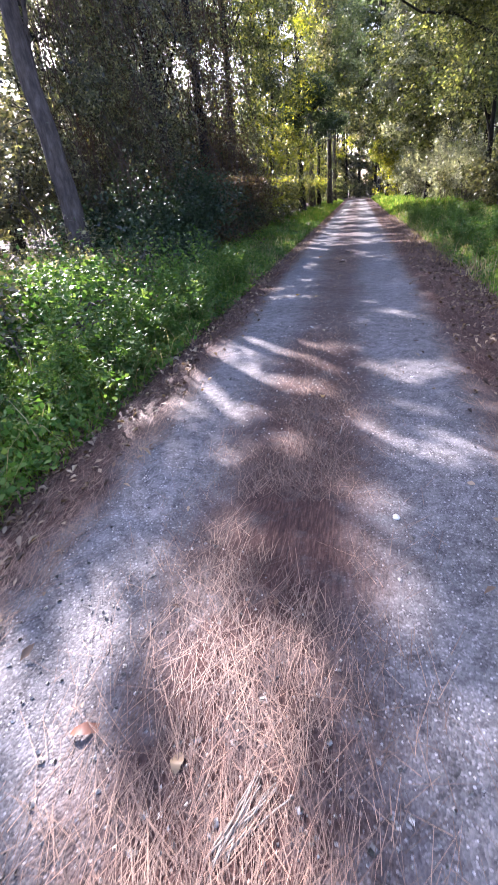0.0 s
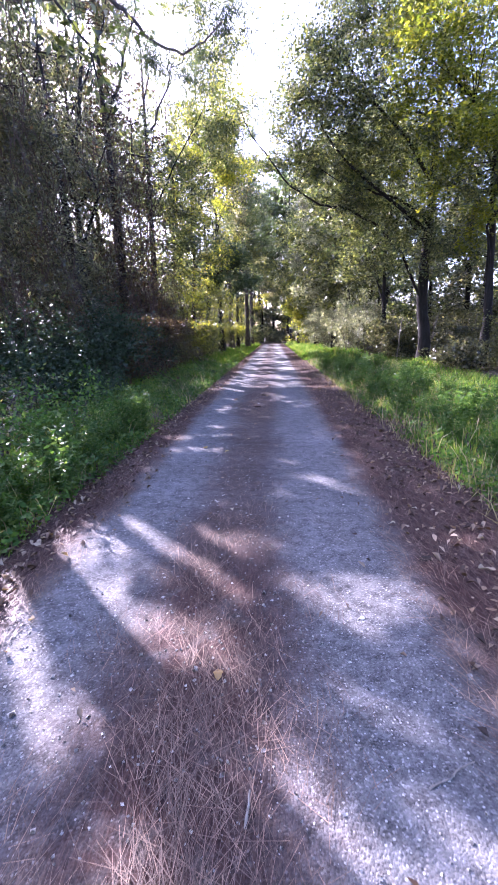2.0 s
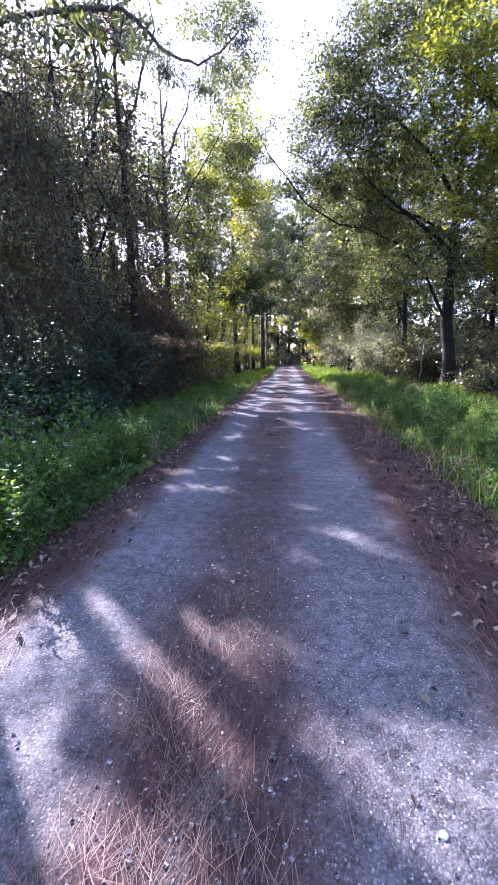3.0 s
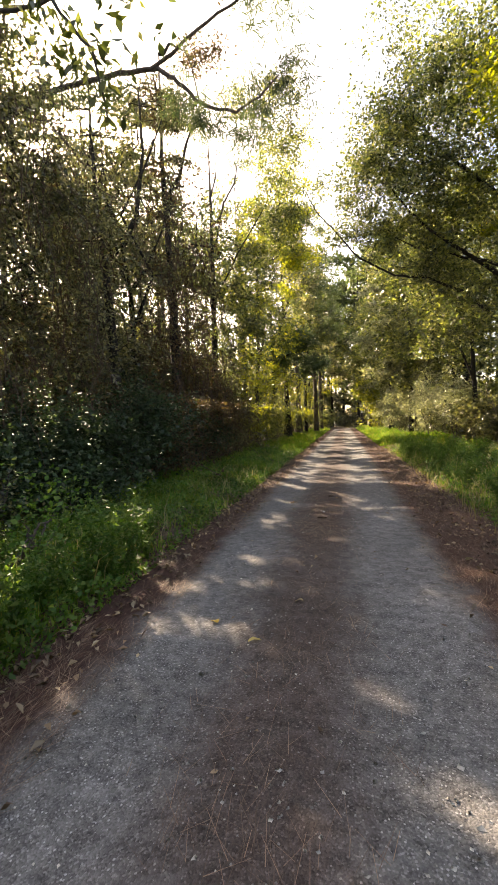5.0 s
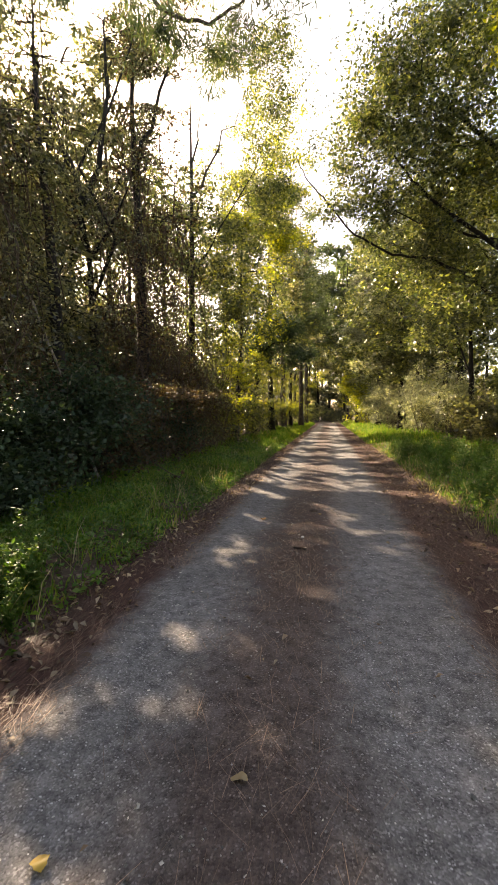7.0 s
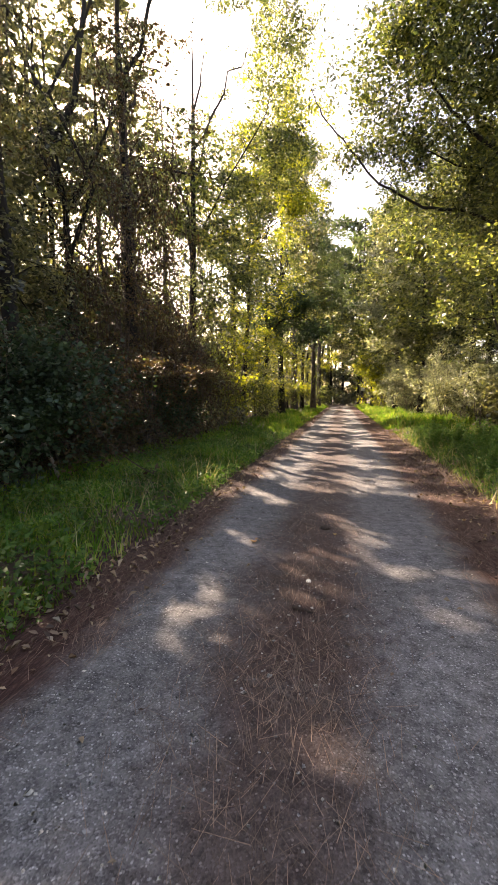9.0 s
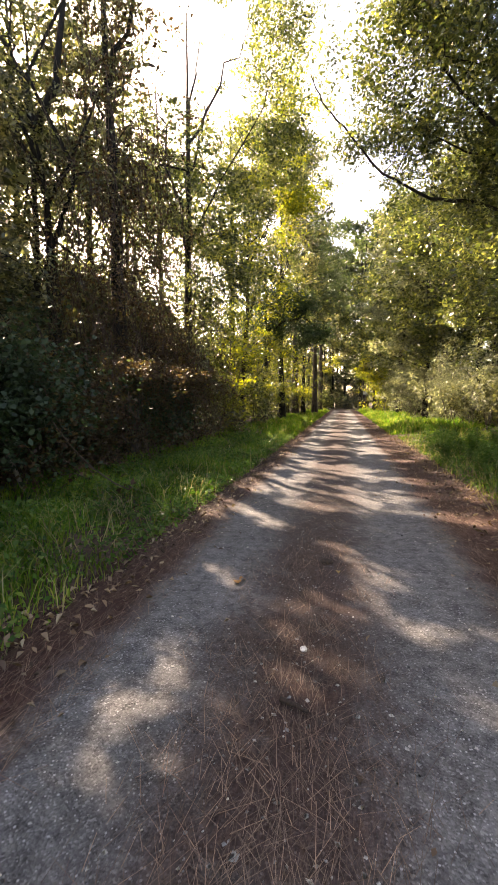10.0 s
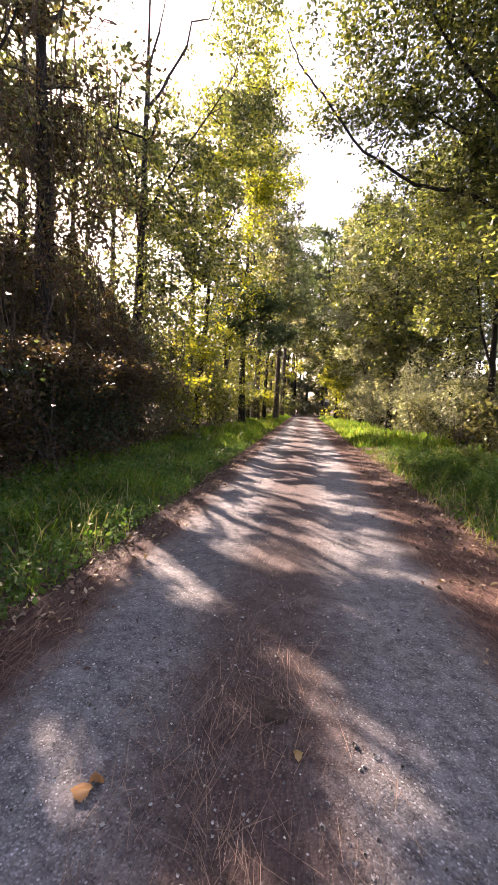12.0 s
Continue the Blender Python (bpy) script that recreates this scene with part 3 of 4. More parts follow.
bough = tree("pine_tree", (-9.4, 13.4, 0), [(0, 0, 3), (0.1, 0, 8), (0.1, 0, 12), (0, 0, 17)], 0.24, [(0, 0, 13.5, 3, 3, 3.2)],
             "pine with a long bough that hangs out over the track", "tree", M_NEEDLE, 110, 90, 0.17, M_PINE_BARK,
             limbs=[([(0.1, 0, 9.0), (2.5, 0.4, 10.1), (4.1, 0.4, 10.2), (5.5, 0.4, 10.1), (6.0, 0.4, 9.7), (6.5, 0.5, 9.15), (7.35, 0.4, 8.75), (7.9, 0.4, 9.0), (8.4, 0.5, 9.45)], 0.08),
                    ([(5.3, 0.4, 10.1), (6.6, 0.1, 10.5), (7.7, 0.0, 10.9), (8.6, 0, 11.2)], 0.05)], slim=0.12, spread=0.3)
# hanging tufts of needles along the bough
tuft = np.array([(5.9, 0.4, 9.5), (6.3, 0.5, 9.0), (6.7, 0.4, 8.7), (7.1, 0.4, 8.45), (7.5, 0.4, 8.4), (7.8, 0.5, 8.8), (8.3, 0.5, 9.4), (8.6, 0.5, 9.6), (8.0, 0.1, 10.8), (8.6, 0.0, 11.0), (3, 0.4, 9.8), (4.4, 0.4, 9.7)])
tagged(part("needle_tuft", leaf_cloud("needle_tuft", spray(np.repeat(tuft, 8, 0) + R.normal(size=(96, 3)) * 0.26, 60, 0.15), 0.22, M_NEEDLE, False, 0.9, 0.1), bough), kind="stuff")

tree("vine_hung_tree", (-7.15, 18.4, 0), [(0, 0, 2), (0.03, 0.1, 3.8), (-0.1, 0.1, 6.6), (-0.35, 0.1, 8.2)], 0.28,
     [(-0.3, 0.3, 11, 2.6, 2.4, 3.2), (-1.6, 0, 8.2, 1.8, 2, 2.0), (0.2, 0.4, 7.0, 1.3, 1.5, 2), (0.5, 0.2, 14, 2.4, 2.2, 2.2), (-2.4, 0, 12, 2, 2, 2.6)], "forked dark-barked tree with thin small-leaved crown", "tree", M_OLIVE, 460, 70, 0.075,
     limbs=[([(-0.3, 0.1, 8.1), (0.3, 0.1, 9.1), (0.65, 0.1, 11.3), (0.6, 0.1, 13.4)], 0.12), ([(-0.35, 0.1, 8.2), (-0.6, 0.1, 9.4), (-1.4, 0.1, 10.8), (-2.2, 0, 12)], 0.1),
            ([(-0.08, 0.1, 6.4), (0.5, 0.2, 7.2), (0.9, 0.2, 7.9), (1.4, 0.2, 9)], 0.08)], free_limbs=4)
tree("vine_hung_tree", (-6.2, 20.1, 0), [(0, 0, 3), (-0.05, 0, 7), (-0.2, 0, 12), (-0.2, 0.2, 16)], 0.26,
     [(-0.1, 0, 5.2, 0.8, 0.8, 4.6), (-0.1, 0, 11, 1.0, 1.2, 4), (0.9, 0.5, 9.5, 1.8, 2, 2.6), (0.2, 0, 15, 2.2, 2.2, 2.2)], "tall trunk wrapped in withered brown vines", "tree", M_BROWN, 330, 75, 0.085)
tree("broadleaf_tree", (-5.95, 14.6, 0), [(0.1, 0, 2), (0, 0, 5.2), (-0.25, 0, 8), (-0.4, 0.2, 11)], 0.2,
     [(-1.2, 0, 8.2, 2.2, 2.6, 3.4), (-0.6, 0.4, 4.6, 1.5, 2.2, 2.2)], "dark broadleaf tree grown over with vines", "tree", M_OLIVE, 340, 80, 0.065)
drooping = tree("broadleaf_tree", (-7.6, 10.8, 0), [(0, 0, 3), (0.2, 0, 6), (0.1, 0, 10)], 0.2,
     [(0, 0, 7, 2.6, 2.8, 3.6), (0.4, 0, 3.6, 2, 2.6, 2)], "dark broadleaf tree with one drooping leafy limb", "tree", M_OLIVE, 440, 110, 0.065,
     limbs=[([(0.2, 0, 6.6), (1.6, -0.7, 7.7), (2.9, -1.3, 7.9), (4.2, -1.9, 7.2), (4.9, -2.2, 6.2), (5.15, -2.3, 5.3)], 0.05)])
hang = np.array([(3.6, -1.6, 7.4), (4.1, -1.9, 7.1), (4.5, -2.0, 6.7), (4.8, -2.1, 6.2), (5.0, -2.2, 5.8), (5.15, -2.3, 5.4), (5.4, -2.3, 6.4), (5.3, -2.4, 6.1), (4.4, -2.1, 6.3), (4.0, -1.7, 6.6)])
tagged(part("leaf_spray", leaf_cloud("leaf_spray", spray(hang, 26, 0.2), 0.17, M_OAK, False, 0.8, 0.42), drooping), kind="stuff")
tree("broadleaf_tree", (-6.7, 26.6, 0), [(0.1, 0, 2), (0.2, 0.1, 5), (0.25, 0.1, 8), (0.3, 0.1, 12), (0.3, 0.1, 17)], 0.24,
     [(0.4, 0, 12.5, 3.2, 3, 4), (0.8, 0, 7.2, 2.6, 2.6, 3), (2.2, 0.6, 10, 1.8, 2, 2.2), (3.0, 0.4, 14, 2.0, 2, 3), (1.2, 0, 17.5, 2.6, 2.4, 2), (-2, 0, 10.5, 2, 2, 3.4), (2.2, 0, 6.6, 1.5, 1.6, 2), (0.6, 0, 4.2, 1.8, 1.8, 1.8), (3.9, 0, 16.8, 2.0, 2, 2.6), (3.7, 1, 12.2, 1.5, 1.8, 2.0)], "tall broadleaf tree with a straight dark trunk and airy olive crown", "tree", M_OAK, 1250, 62, 0.095,
     limbs=[([(0.25, 0.1, 8), (1.6, 0.4, 10.6), (3.4, 0.6, 13.4), (4.3, 0.4, 16.8)], 0.045)])
tree("broadleaf_tree", (-5.6, 32.5, 0), [(0.2, 0, 3), (0.4, 0, 6), (0.5, 0, 11), (0.8, 0, 15)], 0.18,
     [(0.6, 0, 6.4, 2.4, 2.6, 3.2), (0.5, 0, 10.5, 2.4, 2.2, 2.6), (1.2, 0, 14, 2.2, 2.2, 2.4), (2.8, 0, 16.8, 2.0, 2.0, 2.4), (3.0, 0, 12.4, 1.4, 1.6, 1.8)], "yellowing broadleaf tree leaning towards the track", "tree", M_YELLOW, 700, 56, 0.105)
tree("broadleaf_tree", (-4.25, 40, 0), [(-0.05, 0, 2.5), (-0.15, 0, 5), (-0.2, 0, 9), (0, 0, 13)], 0.27,
     [(-0.2, 0, 9.5, 2.6, 2.6, 3.4), (-1.6, -1, 5.4, 1.8, 1.8, 2)], "broadleaf tree with a thick straight trunk by the verge", "tree", M_OAK, 220, 60, 0.13)
tree("cedar_tree", (-5.2, 37.6, 0), [(0.1, 0, 3), (0.2, 0, 6), (0.2, 0, 10)], 0.2,
     [(2.5, 0, 6.6, 1.5, 1.3, 1.3), (1.2, 0, 7.9, 1.7, 1.4, 1.2), (3.3, 0.3, 5.8, 0.9, 0.8, 0.9), (0.3, 0, 6.6, 1.4, 1.4, 1.6)], "dark evergreen whose heavy branch hangs over the track", "tree", M_DARK, 260, 90, 0.085, spread=0.3,
     limbs=[([(0.2, 0, 5.4), (1.2, 0, 6.6), (2.6, 0.2, 6.9), (3.5, 0.3, 6.2)], 0.09)], cull=False)


def pine(base, tall, label, crown=0.45, n=170):
    r = 0.012 * tall
    lobes = [(R.normal(0, 0.6), R.normal(0, 0.6), tall * (1 - crown * t), 0.9 + 2.4 * t, 0.9 + 2.4 * t, 0.7 + 0.4 * t) for t in np.linspace(0.03, 1, 7)]
    return tree("pine_tree", base, [(0, 0, tall * 0.3), (0.1, 0, tall * 0.6), (0, 0, tall)], r, lobes, label, "tree", M_NEEDLE, n, 48, 0.26, M_PINE_BARK, slim=0.16, spread=0.42, free_limbs=12)


pine((-4.3, 49, 0), 26, "tall slender pine with sparse tufted crown above the other trees", 0.55, 330)
pine((-2.9, 55, 0), 23, "tall pine with wide tufted crown beside the far track", 0.6, 420)
pine((-8.5, 42, 0), 22, "tall pine with tufted crown behind the verge trees")
pine((-2.9, 66, 0), 24, "tall pine far along the track")
pine((-9, 56, 0), 25, "tall pine far along the track")
pine((5.5, 70, 0), 23, "tall pine beyond the yellow shrubs")

for x, y, h, mat in [(-7.2, 37, 20, M_OAK), (-4.9, 43.5, 21, M_OLIVE), (-4.0, 54, 24, M_OAK), (4.7, 49, 20, M_OAK), (5.2, 39, 16, M_OAK), (3.6, 63, 24, M_OAK), (-6.0, 57, 22, M_OAK), (-4.6, 68, 22, M_OAK), (6.8, 44, 18, M_OAK), (6.0, 58, 22, M_OLIVE), (5.4, 71, 23, M_OAK), (7.5, 36, 17, M_OAK), (-9.6, 31, 19, M_OAK), (-9.5, 24, 18, M_OLIVE)]:
    tree("broadleaf_tree", (x, y, 0), [(0.1, 0, h * 0.3), (0, 0.2, h * 0.7), (0, 0, h * 0.97)], 0.2,
         [(0.2, 0, h * 0.8, 2.7, 2.7, h * 0.2), (0.4, 0, h * 0.55, 3.0, 2.8, h * 0.18), (-0.5, 0, h * 0.35, 2.2, 2.2, h * 0.12)], "tall airy broadleaf tree rising above the verge", "tree", mat, 370 if y < 46 else 250, 34, 0.175 if y < 46 else 0.21)

# second row, seen between the first
for x, y, h, mat in [(-11, 5, 13, M_OAK), (-12, 10, 15, M_OLIVE), (-10.5, 16, 15, M_OLIVE), (-9.2, 20.5, 14, M_OLIVE), (-11, 22, 18, M_OAK), (-8.8, 24.5, 13, M_OAK), (-10, 28, 18, M_OAK), (-9.5, 35, 17, M_YELLOW), (-10.5, 43, 18, M_OAK), (-13.5, 19, 18, M_OLIVE), (-14, 27, 19, M_OAK), (-13, 35, 19, M_OLIVE),
                     (-8, 52, 12, M_OAK), (-7, 60, 12, M_YELLOW), (-6.5, 70, 13, M_OAK), (-9, 0, 13, M_OLIVE)]:
    tree("broadleaf_tree", (x, y, 0), [(0.1, 0, h * 0.3), (0, 0.2, h * 0.7), (0, 0, h)], 0.17,
         [(0, 0, h * 0.74, 2.9, 2.9, h * 0.27), (0.4, 0, h * 0.42, 2.7, 2.8, h * 0.22), (0.3, 0, h * 0.18, 2.6, 2.8, h * 0.16)], "broadleaf tree standing in the wood behind the shrubs", "tree", mat, 265, 38, 0.148)

# ---------------------------------------------------------------- trees beside the track, on the far side
tree("oak_tree", (7.0, 21.3, 0), [(0, 0, 1.5), (-0.2, 0.1, 3), (-0.1, 0, 6), (0, 0, 10), (0.1, 0, 15)], 0.29,
     [(-0.6, -0.2, 11.5, 4.0, 3.6, 4.6), (-3.6, 0.6, 9.2, 2.4, 2.2, 2.2), (0.5, -1.5, 6.5, 3.2, 2.6, 2.0), (-2.5, -0.5, 14, 2.8, 2.6, 2.6), (-5.3, 0.9, 9.2, 1.5, 1.4, 1.8), (-6.6, 1, 10.2, 1.2, 1.2, 1.4), (-2.2, 1, 6.6, 2.0, 1.6, 1.0), (0, -1, 15.5, 3.4, 3, 2.5), (-1.2, -1.6, 4.4, 2.6, 2.0, 1.4), (-4.2, 0, 12.2, 2.3, 2.4, 3.2), (-4.4, -0.6, 9.8, 1.8, 1.8, 1.6), (1.5, 1, 5, 2.6, 2.2, 1.6), (-3.6, 1, 7.6, 1.6, 1.3, 1.0), (-3.2, -2.0, 9.8, 2.0, 1.6, 1.9), (-5.0, -1.2, 11, 1.7, 1.6, 1.7), (-1.8, -2.2, 8.2, 1.8, 1.5, 1.5)],
     "large oak, dark trunk, long limb reaching over the track", "tree", M_OAK, 1500, 66, 0.085,
     limbs=[([(-0.2, 0, 2.9), (-1.25, -0.3, 4.8), (-2.2, 0.5, 6.2), (-3.5, 1.0, 7.0), (-4.6, 1.0, 7.2), (-5.95, 1.0, 8.0), (-7.1, 1.0, 9.4), (-7.7, 1.0, 10.2), (-8.05, 1.0, 11.0)], 0.07),
            ([(0, 0, 5.6), (-1.6, -0.4, 6.7), (-2.8, -0.7, 7.5), (-3.45, -0.7, 8.05), (-4.1, -0.7, 8.7), (-4.7, -0.7, 9.5), (-5.1, -0.7, 10.3)], 0.09),
            ([(0, 0, 7.5), (-1.5, -1.0, 9), (-3.2, -1.4, 10.4), (-4.2, -1.5, 11.6)], 0.1)], free_limbs=8)
tree("oak_tree", (8.3, 18.4, 0), [(0.1, 0, 2), (0, 0, 4), (-0.2, 0, 8), (-0.2, 0, 12)], 0.2,
     [(-1.2, -1.0, 10.5, 3.4, 3.2, 4.0), (-0.6, -1.5, 6, 2.6, 2.4, 1.8), (0, -1, 14.5, 3.2, 3, 2.4)], "oak with sunlit yellow-green leaves over the bank", "tree", M_YELLOW, 480, 76, 0.092)
tree("broadleaf_tree", (6.6, 27.3, 0), [(0, 0, 2.4), (-0.1, 0, 5), (0, 0, 10)], 0.16,
     [(-0.8, 0, 6.8, 3, 2.6, 3.4), (-0.2, 0, 11, 2.8, 2.6, 3)], "slim broadleaf tree at the back of the grass", "tree", M_OAK, 360, 70, 0.095)
# M_SILVER on two crowns puts the sky's sheen into their leaf colour
for x, y, h, mat, lx in [(7.6, 33, 14, M_OAK, -1.2), (6.6, 40, 14, M_SILVER, -1.6), (6.2, 47, 15, M_SILVER, -1.8), (6.4, 55, 14, M_OAK, -1.6), (7, 64, 14, M_OLIVE, -1), (11.5, 14, 13, M_OAK, 0), (12.5, 21, 15, M_OAK, 0),
                         (11.5, 28, 14, M_OLIVE, 0), (12, 36, 15, M_OAK, 0), (11, 45, 14, M_OAK, 0), (11, 56, 15, M_OLIVE, 0), (10.5, 8, 13, M_OAK, 0)]:
    tree("broadleaf_tree", (x, y, 0), [(0, 0, h * 0.3), (lx * 0.3, 0.2, h * 0.7), (lx * 0.4, 0, h)], 0.18,
         [(lx, 0, h * 0.72, 3.0, 2.9, h * 0.28), (lx * 0.6, 0, h * 0.42, 2.8, 2.6, h * 0.2), (0.8, 0.3, h * 0.2, 2.2, 2.2, h * 0.12)], "broadleaf tree standing in the wood beyond the grass", "tree", mat, 230, 32, 0.155)


for x, y, h, reach, mat in [(-5.4, 52, 13, 2.6, M_OAK), (-5.2, 59, 13, 3.0, M_OLIVE), (5.2, 52, 14, -2.6, M_OAK), (5.0, 67, 13, -3.0, M_OAK), (-5.0, 72, 12, 3.2, M_YELLOW), (5.6, 76, 13, -3.2, M_OLIVE)]:
    tree("broadleaf_tree", (x, y, 0), [(0, 0, h * 0.3), (reach * 0.2, 0, h * 0.6), (reach * 0.4, 0, h)], 0.2,
         [(reach, 0, h * 0.62, 2.9, 2.6, h * 0.22), (reach * 0.5, 0, h * 0.85, 2.6, 2.6, h * 0.2), (0, 0, h * 0.4, 2.2, 2.2, h * 0.22)],
         "broadleaf tree whose crown closes over the far track", "tree", mat, 260, 38, 0.17)


# ---------------------------------------------------------------- shrubs


def shrub(place, rx, ry, tall, mat, label, sprays, per, leaf, group="", lean=0.0, slim=0.62, cull=True, thin_from=0.0):
    ob = thing("shrub", place, label, "shrub", group)
    base = np.array(place, float)
    cen = clusters([(lean * 0.6, 0, tall * 0.52, rx, ry, tall * 0.5), (lean, 0, tall * 0.74, rx * 0.7, ry * 0.7, tall * 0.3)], sprays, 0.3)
    cen = cen[cen[:, 2] > 0.12]
    stems = []
    for i in range(9):
        e = cen[R.integers(len(cen))]
        stems.append((bent((R.normal(0, 0.15), R.normal(0, 0.15), -0.05), e, 0.1, 0.08, 6), np.linspace(0.026, 0.006, 6), 5))
    for t in stems:
        part("stem", tube_mesh("stem", [t], M_BARK), ob)
    pts = spray(cen, per, 0.24) + base
    pts = pts[pts[:, 2] > 0.05]
    if cull:
        pts = pts[~(sun_gap(pts) & (pts[:, 2] > thin_from))]
    part("foliage", leaf_cloud("foliage", pts - base, leaf * 1.5, mat, False, 0.15, slim), ob)
    return ob


for x, y, r, h in [(-3.2, 2.6, 0.7, 0.8), (-3.6, 3.9, 0.8, 1.0), (-3.1, 5.2, 0.7, 0.75), (-3.9, 6.4, 0.8, 1.0), (-3.4, 7.6, 0.7, 0.7), (-4.4, 8.3, 0.7, 0.9), (-3.0, 1.2, 0.8, 0.8), (-4.6, 3.2, 0.9, 1.4), (-5.4, 5.0, 1.0, 1.7)]:
    shrub((x, y, 0), r, r, h, M_WEED if R.random() < 0.5 else M_OLIVE, "low leafy bush on the bank, catching some sun", 85, 50, 0.043, "low bushes on the bank")

DARK_LABEL = "dense dark-green evergreen shrub in deep shade"
for x, y, rx, ry, h in [(-5.5, 11.3, 1.2, 1.5, 2.1), (-5.0, 13.4, 1.0, 1.3, 2.4), (-5.6, 9.2, 1.1, 1.2, 1.5), (-6.4, 16.2, 1.4, 1.5, 3.0), (-4.9, 10.2, 0.9, 1.1, 1.3), (-5.9, 19.2, 1.2, 1.5, 2.4), (-6.2, 22.6, 1.2, 1.5, 2.4)]:
    shrub((x, y, 0), rx, ry, h, M_DARK, DARK_LABEL, 200, 60, 0.062, "dark shrubs under the wood", cull=False)
for x, y, rx, ry, h, mat in [(-6.9, 12.8, 1.4, 1.6, 4.6, M_BROWN), (-5.4, 15.6, 1.0, 1.2, 2.2, M_BROWN), (-5.0, 18.4, 1.1, 1.5, 4.4, M_BROWN), (-5.2, 21.3, 1.2, 1.5, 4.2, M_BROWN), (-7.3, 9, 1.4, 1.6, 3.6, M_OLIVE),
                             (-7.6, 6, 1.6, 1.6, 3.4, M_OLIVE), (-6.4, 4.4, 1.4, 1.5, 2.2, M_OLIVE), (-5.0, 6.3, 1.0, 1.2, 1.3, M_OLIVE), (-4.2, 4.6, 0.9, 1.0, 1.0, M_WEED), (-4.8, 2.4, 1.2, 1.2, 1.6, M_OLIVE)]:
    shrub((x, y, 0), rx, ry, h, mat, "tangled brownish thicket hung with dry vines" if mat is M_BROWN else "loose olive-green shrub at the wood's edge", 200, 70, 0.052, "thicket at the wood's edge", thin_from=2.4 if mat is M_BROWN else 1.0)
for x, y, rx, ry, h, mat in [(-5.2, 24.0, 1.2, 1.5, 4.6, M_OLIVE), (-5.0, 26.6, 1.3, 1.5, 5.6, M_YELLOW), (-5.0, 29.6, 1.4, 1.6, 6.2, M_YELLOW), (-4.9, 32.8, 1.4, 1.6, 5.4, M_OAK), (-4.8, 35.6, 1.4, 1.7, 5.6, M_YELLOW), (-5.0, 39.5, 1.5, 1.8, 6.0, M_OAK),
                             (-5.0, 43.5, 1.5, 1.8, 6.4, M_YELLOW), (-4.9, 48, 1.6, 2, 6.4, M_OAK), (-4.8, 53, 1.6, 2.2, 6.6, M_YELLOW), (-4.6, 58.5, 1.7, 2.2, 6.6, M_OAK), (-4.5, 64, 1.7, 2.4, 6.4, M_OAK)]:
    shrub((x, y, 0), rx, ry, h, mat, "high yellow-green shrub catching the sun beside the verge", 190, 46 if y < 42 else 36, 0.08 if y < 42 else 0.11, "sunlit shrubs along the verge", thin_from=2.6)
for x, y, rx, ry, h, mat in [(6.6, 34.5, 1.2, 1.5, 2.6, M_SILVER), (5.6, 39, 1.4, 1.6, 4.6, M_SILVER), (5.2, 44, 1.3, 1.6, 4.4, M_SILVER), (5.0, 49, 1.3, 1.8, 3.8, M_SILVER), (8.0, 28.5, 1.2, 1.4, 2.2, M_SILVER)]:
    shrub((x, y, 0), rx, ry, h, mat, "tall silvery-green shrub at the edge of the grass", 160, 48, 0.1, "silvery shrubs")
for x, y, h, lean in [(4.4, 55, 5.6, -1.7), (4.2, 60, 5.6, -1.6)]:
    shrub((x, y, 0), 1.5, 1.6, h, M_YELLOW, "bright yellow-green shrub arching over the verge", 200, 50, 0.13, "sunlit shrubs along the verge", lean)
for x, y, rx, ry, h in [(8.6, 23.5, 1.2, 1.4, 2.0), (9.6, 19.4, 1.1, 1.2, 1.5), (8.8, 31, 1.4, 1.6, 2.8), (10.2, 25.5, 1.4, 1.5, 2.4), (8.2, 37, 1.4, 1.6, 3), (6.6, 24.6, 0.9, 1.0, 1.5), (6.5, 28.8, 1.0, 1.2, 1.9), (6.2, 32, 1.0, 1.2, 2.0), (8.4, 20.8, 1.0, 1.0, 1.3), (7.4, 17.6, 0.8, 0.9, 0.9)]:
    shrub((x, y, 0), rx, ry, h, M_OLIVE, "scrubby undergrowth between the trunks", 95, 40, 0.09, "undergrowth between the trunks")

for x, y, r, t, mat in [(7.8, 24.8, 1.0, 3.6, M_OAK), (5.9, 27.6, 0.9, 3.2, M_SILVER), (6.0, 30.2, 1.0, 3.8, M_SILVER), (5.6, 33.6, 1.1, 4.2, M_SILVER), (9.2, 17.2, 1.0, 2.4, M_OAK)]:
    shrub((x, y, 0), r, r, t, mat, "airy pale-leaved sapling clump at the back of the grass", 80, 46, 0.06, "sapling clumps")
for x, y in [(13, 9), (13.6, 14), (14.5, 18.5), (13.8, 23), (14.2, 28), (13.6, 33), (14, 39), (13.5, 46), (13, 54), (13, 62)]:
    shrub((x, y, 0), 1.9, 2.4, R.uniform(3.4, 4.8), M_OLIVE, "high dark thicket inside the wood", 100, 30, 0.18, "thicket inside the wood", cull=False)
for x, y in [(-9.5, 4), (-10, 8.5), (-9.6, 13), (-9.2, 17.5), (-9, 21.5), (-8.6, 25), (-8.4, 30), (-8.2, 35), (-8.6, 41), (-8.8, 47), (-8, 55), (-8.4, 63)]:
    high = R.uniform(3.8, 5.2) if y < 16 else R.uniform(6.4, 7.6)
    shrub((x, y, 0), 1.9, 2.6, high, M_OLIVE if y < 30 else M_OAK, "high dark thicket inside the wood", 130 if y < 16 else 175, 32, 0.17, "thicket inside the wood", thin_from=4.8)

